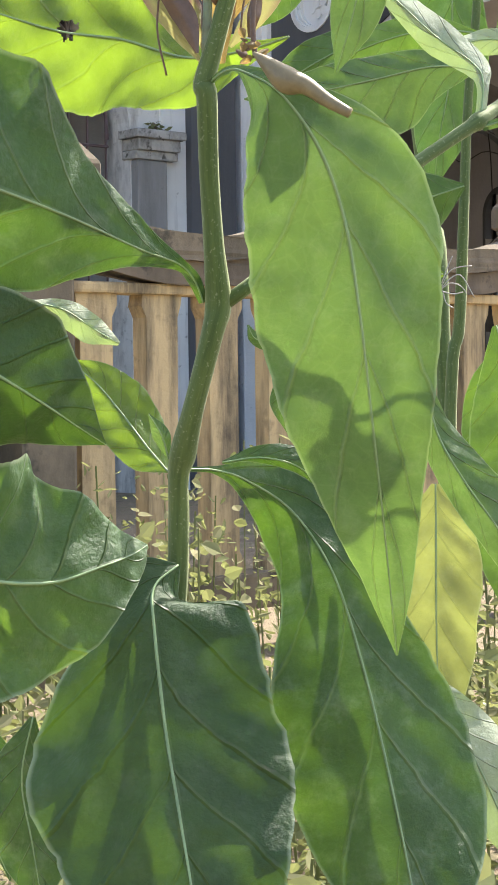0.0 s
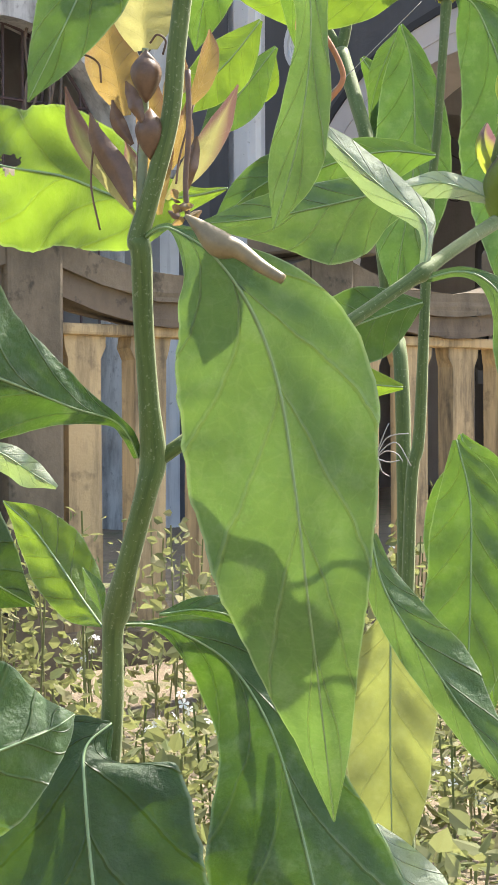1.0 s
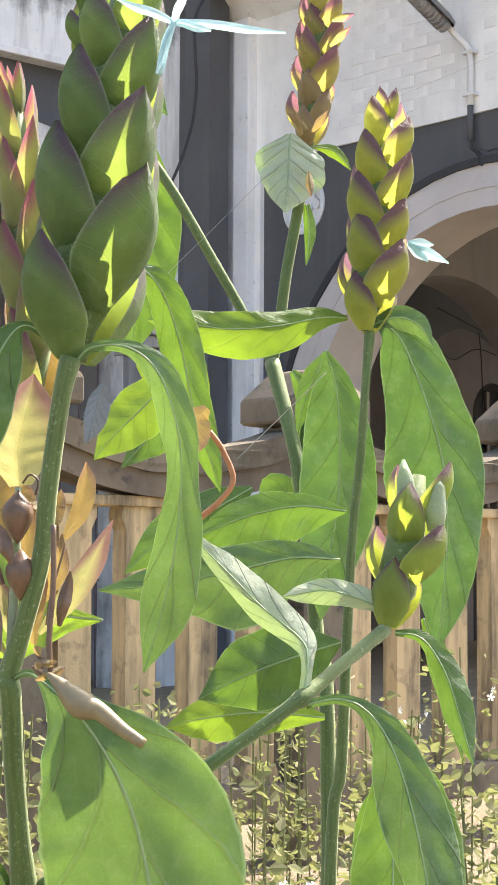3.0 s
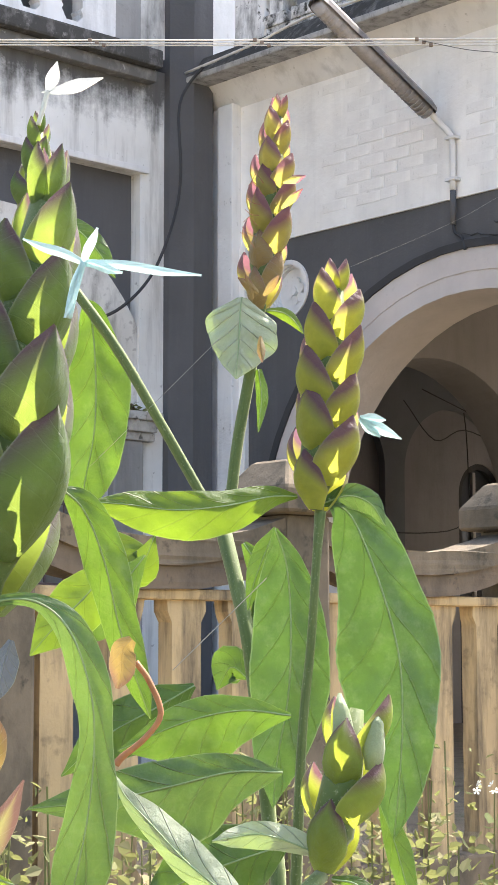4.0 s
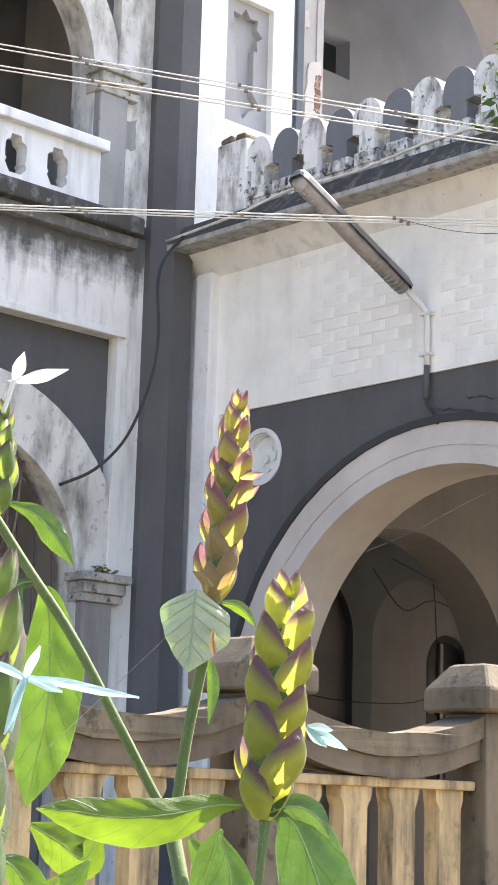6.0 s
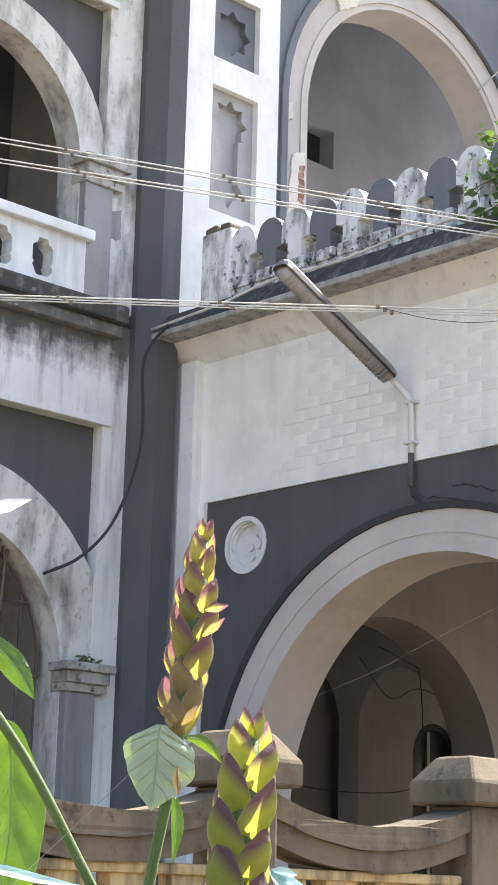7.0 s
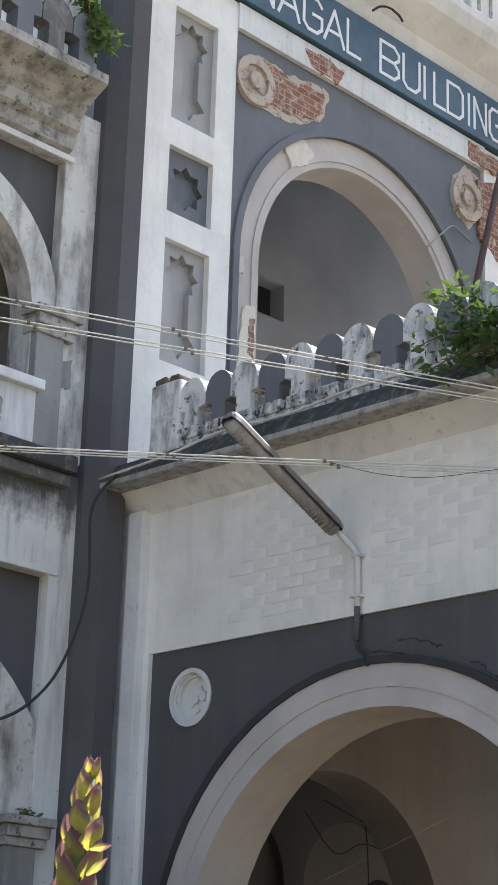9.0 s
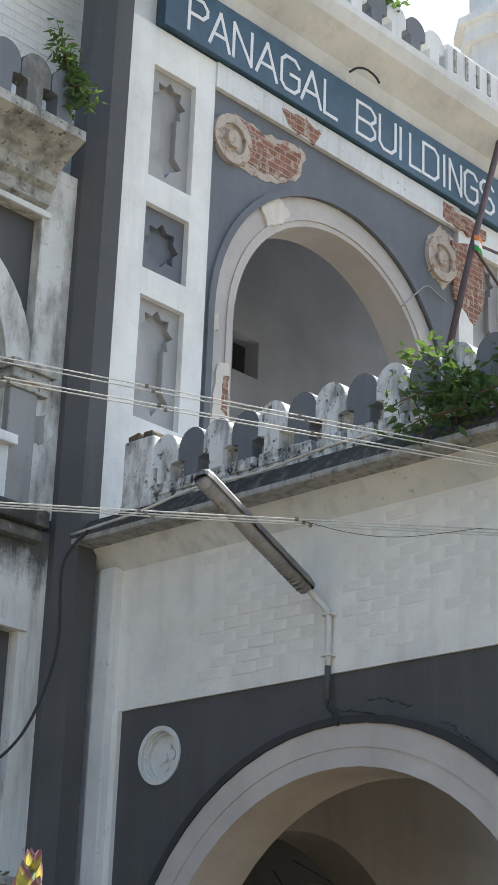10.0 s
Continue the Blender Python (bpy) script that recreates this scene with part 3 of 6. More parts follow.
for r, z0, z1 in ((0.42, 10.0, 14.15), (0.52, 14.15, 14.4), (0.62, 14.4, 14.5), (0.40, 14.5, 15.4)):
    bm = solid(B(), [(8.15 + r * math.cos(math.pi * (i + 0.5) / 4), 2.0 + r * math.sin(math.pi * (i + 0.5) / 4)) for i in range(8)], [], z0, z1, lambda x, y, d: Vector((x, y, d)))
    part("drum", bm, CREAM, turret)
rear = part("rear_wall", box(B(), -9.5, 0.0, 0.55, 0.8, 8.0, 10.4), WHITE, wing, "white painted brick wall set back over the wing")
part("roof", box(B(), -9.5, -0.42, 0.45, 9.0, 7.9, 8.0), MID, wing)
part("far_wall", box(B(), W_BAY, W_BAY + 8, 0.0, 0.4, -0.1, 10.8), WHITE_WORN, wing)

# fence
F_X, F_Y, F_GAP = -0.172, 5.20, 1.026
fence = thing("fence", "weathered concrete baluster fence with sagging coping", "fence", pose(F_X, F_Y, 0, 0, 0, TURN_F))
for k in range(-5, 8):
    x = k * F_GAP
    part("post", box(B(), x - 0.085, x + 0.085, -0.085, 0.085, -0.05, 1.20, 0.012), CONCRETE, fence)
    bm = B()
    z0, z1, z2 = 1.20, 1.275, 1.355
    rings = []
    for w, z in ((0.105, z0), (0.135, z0 + 0.006), (0.135, z1), (0.075, z2), (0.06, z2 + 0.004)):
        rings.append([bm.verts.new((x + a * w, b * w, z)) for a, b in ((-1, -1), (1, -1), (1, 1), (-1, 1))])
    for a, b in zip(rings, rings[1:]):
        for i in range(4):
            bm.faces.new((a[i], a[(i + 1) % 4], b[(i + 1) % 4], b[i]))
    bm.faces.new(rings[-1])
    bm.faces.new(rings[0][::-1])
    bmesh.ops.bevel(bm, geom=list(bm.edges), offset=0.006, segments=1, affect='EDGES')
    part("cap", bm, CONCRETE, fence, "chamfered cap stone with lichen")
    n = 14
    top, mid, low = [], [], []
    for i in range(n + 1):
        f = i / n
        sag = 0.075 * (1 - (2 * f - 1) ** 2)
        u = x + 0.085 + f * (F_GAP - 0.17)
        top.append((u, 1.19 - sag))
        mid.append((u, 1.120 - sag))
        low.append((u, 1.052 - sag * 0.95))
    for lines, deep, mat, label in ((top + mid[::-1], 0.078, CONCRETE, "sagging coping rail with a worn lit edge"), (mid + low[::-1], 0.062, UNDER, "brown underside band of the coping")):
        bm = solid(B(), lines, [], -deep, deep, lambda u, z, d: Vector((u, d, z)))
        for v in bm.verts:
            v.co += Vector((0, 0.004 * noise.noise(v.co * 17), 0.005 * noise.noise(v.co * 9) + 0.004 * noise.noise(v.co * 37)))
        part("coping", bm, mat, fence, label)
    part("lower_rail", box(B(), x + 0.085, x + F_GAP - 0.085, -0.06, 0.06, 0.10, 0.20, 0.01), CONCRETE, fence)
    part("frieze", box(B(), x + 0.085, x + F_GAP - 0.085, -0.045, 0.045, 0.955, 0.985, 0.008), OCHRE, fence, "thin ochre strip under the coping")
    for j in range(4):
        c = x + 0.085 + (j + 0.5) * (F_GAP - 0.17) / 4
        bm = solid(B(), [(c - 0.066, 0.955), (c - 0.066, 0.925), (c - 0.052, 0.895), (c - 0.050, 0.26), (c - 0.066, 0.23), (c - 0.066, 0.20), (c + 0.066, 0.20), (c + 0.066, 0.23), (c + 0.050, 0.26), (c + 0.052, 0.895), (c + 0.066, 0.925), (c + 0.066, 0.955)][::-1], [], -0.028, 0.028, lambda u, z, d: Vector((u, d, z)))
        for v in bm.verts:
            v.co += Vector((noise.noise(v.co * 31), 0, 0)) * 0.008
        part("baluster", bm, OCHRE, fence, "flat ochre baluster streaked with black mould")

# ---- details of the building ----
fit = thing("roundel", "white moulded plaster roundel on the dark spandrel", "roundel", SITE)
bm = B()
for r0, r1, d in ((0.205, 0.172, 0.008), (0.172, 0.162, 0.030), (0.162, 0.152, 0.055), (0.152, 0.0, 0.085)):
    solid(bm, disc(0.83, 3.30, r0), [disc(0.83, 3.30, r1)[::-1]] if r1 else [], d, 0.2, on_p)
part("moulding", bm, WHITE_WORN, fit, "chipped white bowl rim")
for k in range(6):
    a = math.pi * k / 3 + 0.3
    part("petal", solid(B(), disc(0.845 + 0.062 * math.cos(a), 3.29 + 0.062 * math.sin(a), 0.036, 14), [], 0.058 + 0.003 * k, 0.09, on_p), WHITE_WORN, fit, "blunt plaster petal")
part("boss", solid(B(), disc(0.845, 3.29, 0.032, 14), [], 0.045, 0.09, on_p), WHITE_WORN, fit)

lamp = thing("wall_lamp", "long grey tube street lamp on a bent pipe arm", "street lamp", SITE)
tube_pts = [Vector((-0.03, -2.39, 3.70)), Vector((-0.03, -2.39, 4.00)), Vector((-0.045, -2.37, 4.08)), Vector((-0.10, -2.32, 4.16)), Vector((-0.16, -2.31, 4.21))]
part("arm", tube(B(), spline(tube_pts, 4), 0.021, 10), CREAM, lamp, "cream painted bent pipe", True)
for z in (3.76, 4.03):
    part("clamp", box(B(), -0.058, 0.0, -2.435, -2.345, z, z + 0.02, 0.004), CREAM, lamp, "rusty pipe clamp")
head0, head1 = Vector((-0.13, -2.305, 4.205)), Vector((-1.17, -2.31, 4.70))
ax = (head1 - head0).normalized()
sd = ax.cross(Vector((0, 0, 1))).normalized()
upv = sd.cross(ax)
bm = B()
rings = []
for f in (0.0, 0.012, 0.05, 0.5, 0.95, 0.988, 1.0):
    k = 0.55 if f in (0.0, 1.0) else (0.85 if f in (0.012, 0.988) else 1.0)
    c = head0.lerp(head1, f)
    rings.append([bm.verts.new(c + k * (sd * a * 0.075 + upv * b * 0.055)) for a, b in ((-1, -0.5), (-0.9, 0.2), (-0.5, 0.85), (0, 1.0), (0.5, 0.85), (0.9, 0.2), (1, -0.5))])
for a, b in zip(rings, rings[1:]):
    for i in range(6):
        bm.faces.new((a[i], a[i + 1], b[i + 1], b[i]))
for r in (rings[0], rings[-1]):
    bm.faces.new(r)
part("hood", bm, STEEL, lamp, "grey metal hood")
part("diffuser", tube(B(), [head0 + ax * 0.03 - upv * 0.02, head0.lerp(head1, 0.5) - upv * 0.03, head1 - ax * 0.03 - upv * 0.02], 0.052, 10), plain("dusty_diffuser", (0.30, 0.28, 0.27), 0.35), lamp, "dusty ribbed diffuser", True)
for i in range(30):
    c = head0.lerp(head1, 0.06 + 0.03 * i)
    part("rib", tube(B(), [c - upv * 0.0285 - ax * 0.0025, c - upv * 0.0285 + ax * 0.0025], 0.0526, 10), bpy.data.materials["dusty_diffuser"], lamp)

pipe = thing("conduit", "dark conduit stub running from the lamp into the arch", "conduit", SITE)
part("sleeve", tube(B(), [(-0.03, -2.39, 3.48), (-0.03, -2.39, 3.70)], 0.020, 10), GREY, pipe, "", True)
part("cable", tube(B(), spline([(-0.03, -2.39, 3.50), (-0.03, -2.40, 3.43), (-0.03, -2.46, 3.38), (-0.05, -2.50, 3.30)], 4), 0.011, 6), BLACK, pipe, "", True)

crack = thing("wall_crack", "jagged cracks in the dark plaster above the porch arch", "crack", SITE)
for pts in (((2.674, 3.455), (2.81, 3.443), (2.966, 3.386), (3.037, 3.362)), ((2.427, 3.416), (2.628, 3.381), (2.841, 3.324)), ((3.25, 3.24), (3.34, 3.21), (3.40, 3.15), (3.50, 3.11))):
    line = [on_p(q.x + random.uniform(-0.012, 0.012), q.y + random.uniform(-0.012, 0.012), 0.018) for q in spline([(a, b, 0) for a, b in pts], 5)]
    part("fissure", tube(B(), line, [0.001 + 0.006 * random.random() for q in line], 5), EDGE, crack)
hook = thing("cornice_hook", "bent black iron hook under the eaves", "hook", SITE)
part("rod", tube(B(), spline([on_f(2.634, 10.30, -0.18), on_f(2.70, 10.36, -0.22), on_f(2.79, 10.37, -0.26), on_f(2.90, 10.335, -0.28), on_f(2.96, 10.29, -0.28)], 4), 0.012, 6), BLACK, hook, "", True)
loose = thing("hanging_cable", "thin grey wire looped over the loggia arch", "cable", SITE)
part("cable", tube(B(), spline([on_f(3.696, 8.302, 0.03), on_f(3.894, 8.513, 0.0), on_f(4.043, 8.641, -0.01), on_f(4.204, 8.628, 0.0), on_f(4.385, 8.603, 0.02)], 5), 0.008, 5), MID, loose, "", True)

# overhead wires
for name, rows in (("overhead_wires", ((5.29, 4.78), (5.26, 4.755), (5.155, 4.70), (5.13, 4.68))), ("overhead_wires", ((4.30, 4.235), (4.285, 4.215), (4.27, 4.20)))):
    wires = thing(name, "bundle of pale overhead wires with small spacers", "wires", pose(0, 0, 0), "overhead wires")
    for zl, zr in rows:
        slope = (zr - zl) / 2.97
        pts = [(x, 10.0, zl + slope * (x + 1.95) + 0.0016 * (x + 0.4) ** 2) for x in np.linspace(-8.0, 8.0, 21)]
        part("wire", tube(B(), pts, 0.0045, 5), WIRE, wires, "", True)
    for x in (-1.55, -0.60, 0.32):
        zc = [zl + (zr - zl) / 2.97 * (x + 1.95) + 0.0016 * (x + 0.4) ** 2 for zl, zr in rows]
        for k, z in enumerate(zc):
            part("clip", box(B(), x - 0.011 + 0.04 * k, x + 0.011 + 0.04 * k, 9.990, 10.010, z - 0.010 + slope * 0.04 * k, z + 0.010 + slope * 0.04 * k, 0.004), SEED_CLIP, wires, "small brown clip")
cable = thing("hanging_cable", "black cable looping from the slab down to the wing arch", "cable", SITE)
part("cable", tube(B(), spline([(-0.34, -0.36, 4.95), (-0.40, -0.23, 4.80), (-0.47, -0.22, 4.60), (-0.45, -0.22, 4.15), (-0.50, -0.2, 3.81), (-0.685, -0.2, 3.41), (-0.92, -0.16, 3.15), (-1.10, 0.0, 3.03)], 6), 0.012, 6), BLACK, cable, "", True)
cable = thing("hanging_cable", "pale cable lying along the porch slab edge", "cable", SITE)
part("cable", tube(B(), spline([(-0.35, -0.15, 4.93), (-0.36, -0.91, 4.96), (-0.33, -1.4, 5.03), (-0.30, -2.0, 5.03), (-0.33, -2.73, 5.06), (-0.30, -3.6, 5.05), (-0.3, -4.8, 5.06)], 5), 0.010, 6), WIRE, cable, "", True)
cable = thing("hanging_cable", "thin dark wire drooping below the overhead bundle", "cable", pose(0, 0, 0))
part("cable", tube(B(), spline([(0.35, 9.98, 4.235), (0.65, 9.98, 4.17), (0.95, 9.98, 4.16), (1.4, 9.98, 4.23)], 6), 0.002, 5), BLACK, cable, "", True)
cable = thing("hanging_cable", "thin wires strung along the hall wall", "cable", SITE)
for pts in ([(4.2, 3.55, 2.2), (5.3, 3.5, 2.05), (6.6, 3.5, 2.1), (7.1, 3.5, 2.35)], [(5.9, 3.5, 3.5), (6.4, 3.5, 3.1), (6.9, 3.5, 3.25), (7.6, 3.5, 3.1)], [(6.8, 3.52, 3.9), (6.95, 3.52, 3.3), (7.0, 3.52, 2.5)], [(6.2, 3.5, 3.65), (7.2, 3.5, 3.4)]):
    part("cable", tube(B(), spline(pts, 5), 0.007, 5), BLACK, cable, "", True)

# window grille in the wing arch
grille = thing("window_grille", "rusty iron grille with dead creepers in the wing arch", "grille", SITE)
for i in range(13):
    u = -0.97 - 0.158 * i
    h = 2.40 + math.sqrt(max(0.0, 0.96 ** 2 - (u + 1.92) ** 2))
    part("bar", tube(B(), [(u, 0.2, -0.05), (u, 0.2, h)], 0.009, 6), RUST, grille)
for z in (0.7, 1.25, 1.8, 2.35, 2.85):
    w = 0.96 if z < 2.4 else math.sqrt(0.96 ** 2 - (z - 2.40) ** 2)
    part("bar", tube(B(), [(-1.92 - w, 0.19, z), (-1.92 + w, 0.19, z)], 0.010, 6), RUST, grille)
part("hoop", tube(B(), [(-1.92 + 0.965 * math.cos(math.pi * i / 20), 0.2, 2.40 + 0.965 * math.sin(math.pi * i / 20)) for i in range(21)], 0.012, 6), RUST, grille)
for j in range(7):
    u = -1.30 - 0.05 * j
    pts = [(u, 0.12, 3.26 + 0.02 * j)]
    for i in range(7):
        pts.append((pts[-1][0] + random.uniform(-0.03, 0.03), 0.12 + random.uniform(-0.03, 0.03), pts[-1][2] - random.uniform(0.08, 0.14)))
    part("creeper", tube(B(), spline(pts, 3), 0.011, 5), plain("dead_creeper", (0.16, 0.12, 0.09), 0.9) if j == 0 else bpy.data.materials["dead_creeper"], grille, "dead hanging creeper", True)

pole = thing("flag_pole", "thin rusty pole leaning against the upper wall", "pole", SITE)
part("shaft", tube(B(), [(3.75, -0.34, 7.2), (4.384, -0.30, 9.09), (4.95, -0.26, 10.6)], 0.033, 8), RUST, pole, "", True)
part("stay", tube(B(), [(4.40, -0.30, 9.12), (5.3, -0.1, 8.9)], 0.016, 6), RUST, pole)
part("stay", tube(B(), [(4.40, -0.30, 9.16), (5.3, -0.1, 9.4)], 0.016, 6), RUST, pole)
for k, (z, col) in enumerate(((9.17, (0.75, 0.22, 0.04)), (9.11, (0.8, 0.8, 0.8)), (9.05, (0.03, 0.30, 0.06)))):
    bm = B()
    vs = [[bm.verts.new((4.36 + 0.05 * i, -0.35 - 0.02 * math.sin(i * 1.3), z - 0.012 * i + 0.05 * j)) for i in range(4)] for j in range(2)]
    for i in range(3):
        bm.faces.new((vs[0][i], vs[0][i + 1], vs[1][i + 1], vs[1][i]))
    part("cloth", bm, plain("cloth_%s" % "abc"[k], col, 0.9, 0.0, 0.1), pole, ("orange cloth scrap", "white cloth scrap", "green cloth scrap")[k])


def patch(name, pts, d, material, plane, parent, label, rough=0.02):
    """A flake of bare wall with a ragged outline."""
    out = []
    n = len(pts)
    for i in range(n):
        a, b = Vector((*pts[i], 0)), Vector((*pts[(i + 1) % n], 0))
        for k in range(6):
            p = a.lerp(b, k / 6)
            out.append((p.x + random.uniform(-rough, rough), p.y + random.uniform(-rough, rough)))
    part(name, solid(B(), out, [], d, d + 0.03, plane), material, parent, label)


patch("bare_patch", [(1.10, 9.17), (1.16, 8.86), (1.5, 8.80), (1.9, 8.86), (2.2, 9.02), (2.28, 9.34), (2.05, 9.36), (1.7, 9.28), (1.4, 9.34)], 0.024, PEEL, on_f, up, "cream plaster bared round the rosette")
patch("bare_patch", [(1.38, 9.29), (1.46, 8.89), (1.9, 8.91), (2.16, 9.05), (2.22, 9.31), (1.8, 9.25)], 0.019, BRICK_BARE, on_f, up, "red brick bared by fallen plaster")
patch("bare_patch", [(1.88, 9.62), (2.0, 9.46), (2.35, 9.455), (2.42, 9.60), (2.2, 9.66)], -0.026, BRICK_BARE, on_f, up, "brick showing through the band")
patch("bare_patch", [(4.08, 9.2), (4.10, 8.85), (4.35, 8.72), (4.52, 8.9), (4.52, 9.35), (4.3, 9.40)], 0.024, PEEL, on_f, up, "cream plaster bared round the rosette")
patch("bare_patch", [(4.28, 9.66), (4.30, 9.48), (4.7, 9.46), (5.0, 9.5), (5.0, 9.62), (4.6, 9.64)], -0.026, BRICK_BARE, on_f, up, "brick showing through the band")
patch("bare_patch", [(4.45, 9.30), (4.50, 8.7), (4.8, 8.5), (5.0, 8.8), (4.95, 9.4)], -0.006, BRICK_BARE, on_f, up, "brick bared on the strip")
patch("bare_patch", [(1.72, 8.56), (1.80, 8.40), (2.0, 8.5), (2.09, 8.64), (1.96, 8.74), (1.84, 8.73)], 0.024, FLAKE, on_f, up, "flaked patch on the arch band", 0.012)
patch("bare_patch", [(1.26, 6.90), (1.41, 6.93), (1.41, 6.30), (1.21, 6.32)], 0.031, FLAKE, on_f, up, "flaked patch on the arch band", 0.012)
patch("bare_patch", [(1.34, 6.80), (1.40, 6.82), (1.40, 6.45), (1.33, 6.50)], 0.027, BRICK_BARE, on_f, up, "red brick in the flaked patch", 0.01)
patch("bare_patch", [(1.18, 7.31), (1.25, 7.35), (1.26, 7.2), (1.19, 7.16)], 0.031, FLAKE, on_f, up, "flaked patch on the arch band", 0.008)

patch("bare_patch", [(-0.72, 5.78), (-0.57, 5.84), (-0.56, 5.62), (-0.66, 5.58)], -0.006, PIER, on_f, wing, "grey scar in the white strip of the wing", 0.016)

# bricks showing through the paint of the frieze
LONG, HIGH = 0.235, 0.083
bm = box(B(), -0.0044, 0.01, -LONG / 2 + 0.007, LONG / 2 - 0.007, 0.006, HIGH - 0.006, 0.004)
first_brick = part("brick", bm, WHITE, white_wall)
first_brick.location = (0, -1.62, LINE + 0.10)
for row in range(12):
    for i in range(16):
        s = 1.30 + (row % 2) * LONG / 2 + i * LONG
        z = LINE + 0.10 + row * HIGH
        if s > 4.8 or z > 4.62 or (abs(s - 2.39) < 0.15) or random.random() < (0.45 if s < 1.5 else 0.06 if s < 2.9 else 0.22) or (row == 0 and i == 1):
            continue
        b = first_brick.copy()
        scene.collection.objects.link(b)
        b.location = (random.uniform(-0.0015, 0.0036) + (0.002 if z > 4.2 or s > 3.0 else 0.0), -s, z + random.uniform(-0.004, 0.004))
        b.rotation_euler = (random.uniform(-0.02, 0.02), 0, random.uniform(-0.012, 0.012))

# courses of the set-back wall over the wing
bm = box(B(), -0.122, 0.122, -0.008, 0.01, -0.036, 0.036, 0.004)
course = part("brick", bm, WHITE, rear)
course.location = (-0.13, 0.55, 9.05)
for row in range(16):
    for i in range(5):
        b = course.copy()
        scene.collection.objects.link(b)
        b.location = (-0.13 - 0.26 * i - 0.13 * (row % 2), 0.55 + random.uniform(-0.003, 0.003), 9.13 + 0.084 * row)

# ---- plants ----


def leaf_material(name, dark, light, through, clear=0.45, vein=(0.32, 0.42, 0.20), rough=0.5, tip=None, fuzz=0.08, blotch=0.0, tip_at=0.40, lines=0.42):
    """A thin leaf: veined skin that also lets the sun through."""
    m, nt, n, l, p = nodes_of(name)
    co = coords(nt)
    uv = n.new("ShaderNodeUVMap")
    sep = n.new("ShaderNodeSeparateXYZ")
    l.new(uv.outputs[0], sep.inputs[0])
    au = maths(nt, 'ABSOLUTE', sep.outputs[0])
    big = noise_node(nt, co, 70.0, 4, 0.6)
    fine = noise_node(nt, co, 900.0, 5, 0.7)
    cell = n.new("ShaderNodeTexVoronoi")
    cell.feature = 'DISTANCE_TO_EDGE'
    cell.inputs["Scale"].default_value = 260.0
    l.new(co, cell.inputs["Vector"])
    net = ramp(nt, cell.outputs["Distance"], ((0.0, (1, 1, 1)), (0.06, (0, 0, 0))))
    side = maths(nt, 'SUBTRACT', maths(nt, 'MULTIPLY', sep.outputs[1], 7.0), maths(nt, 'MULTIPLY', maths(nt, 'POWER', au, 0.75), 1.5))
    wob = maths(nt, 'ADD', side, maths(nt, 'MULTIPLY', big, 0.25))
    saw = maths(nt, 'ABSOLUTE', maths(nt, 'SUBTRACT', maths(nt, 'FRACT', wob), 0.5))
    lat = ramp(nt, saw, ((0.0, (1, 1, 1)), (0.05, (0, 0, 0))))
    rib = ramp(nt, au, ((0.0, (1, 1, 1)), (0.035, (0, 0, 0))))
    veins = maths(nt, 'MAXIMUM', maths(nt, 'MULTIPLY', lat, 0.8), maths(nt, 'MAXIMUM', rib, maths(nt, 'MULTIPLY', net, 0.10)))
    c = ramp(nt, big, ((0.3, dark), (0.7, light)))
    c = mix(nt, maths(nt, 'MULTIPLY', fine, 0.45), c, tuple(x * 0.55 for x in dark))
    wear = ramp(nt, noise_node(nt, co, 240.0, 6, 0.75), ((0.60, (0, 0, 0)), (0.72, (1, 1, 1))))
    c = mix(nt, maths(nt, 'MULTIPLY', wear, 0.35), c, tuple(min(1, x * 2.1) for x in light))
    if blotch:
        dust = ramp(nt, noise_node(nt, co, 150.0, 6, 0.7), ((0.50, (0, 0, 0)), (0.70, (1, 1, 1))))
        c = mix(nt, maths(nt, 'MULTIPLY', dust, blotch), c, (0.42, 0.46, 0.36))
    # wide tone spread paints patches of filtered sun into the blade
    t = ramp(nt, big, ((0.25, tuple(x * 0.62 for x in through)), (0.75, tuple(min(1, x * 1.35) for x in through))))
    if tip:
        g = ramp(nt, maths(nt, 'ADD', sep.outputs[1], maths(nt, 'MULTIPLY', maths(nt, 'SUBTRACT', maths(nt, 'ADD', au, big), 0.9), 0.45)), ((tip_at, (0, 0, 0)), (min(1.0, tip_at + 0.34), (1, 1, 1))))
        c, t = mix(nt, g, c, tip), mix(nt, g, t, tuple(min(1, x * 1.6) for x in tip))
    c = mix(nt, maths(nt, 'MULTIPLY', veins, lines), c, vein)
    t = mix(nt, maths(nt, 'MULTIPLY', veins, lines * 0.8), t, tuple(x * 0.55 for x in through))
    # pale margin: glow of backlit edge hairs, put into the colour
    rim = ramp(nt, au, ((0.955, (0, 0, 0)), (0.99, (1, 1, 1))))
    c = mix(nt, maths(nt, 'MULTIPLY', rim, 0.6), c, (0.38, 0.44, 0.28))
    l.new(c, p.inputs["Base Color"])
    p.inputs["Roughness"].default_value = rough
    p.inputs["Sheen Weight"].default_value = fuzz
    p.inputs["Sheen Roughness"].default_value = 0.5
    bump(nt, p, maths(nt, 'SUBTRACT', maths(nt, 'ADD', maths(nt, 'MULTIPLY', fine, 0.45), maths(nt, 'MULTIPLY', noise_node(nt, co, 300.0, 3, 0.5), 0.8)), maths(nt, 'MULTIPLY', maths(nt, 'MAXIMUM', lat, rib), 1.67 * lines)), 0.85, 0.0011)
    tr = n.new("ShaderNodeBsdfTranslucent")
    l.new(t, tr.inputs[0])
    mx = n.new("ShaderNodeMixShader")
    mx.inputs[0].default_value = clear
    l.new(p.outputs[0], mx.inputs[1])
    l.new(tr.outputs[0], mx.inputs[2])
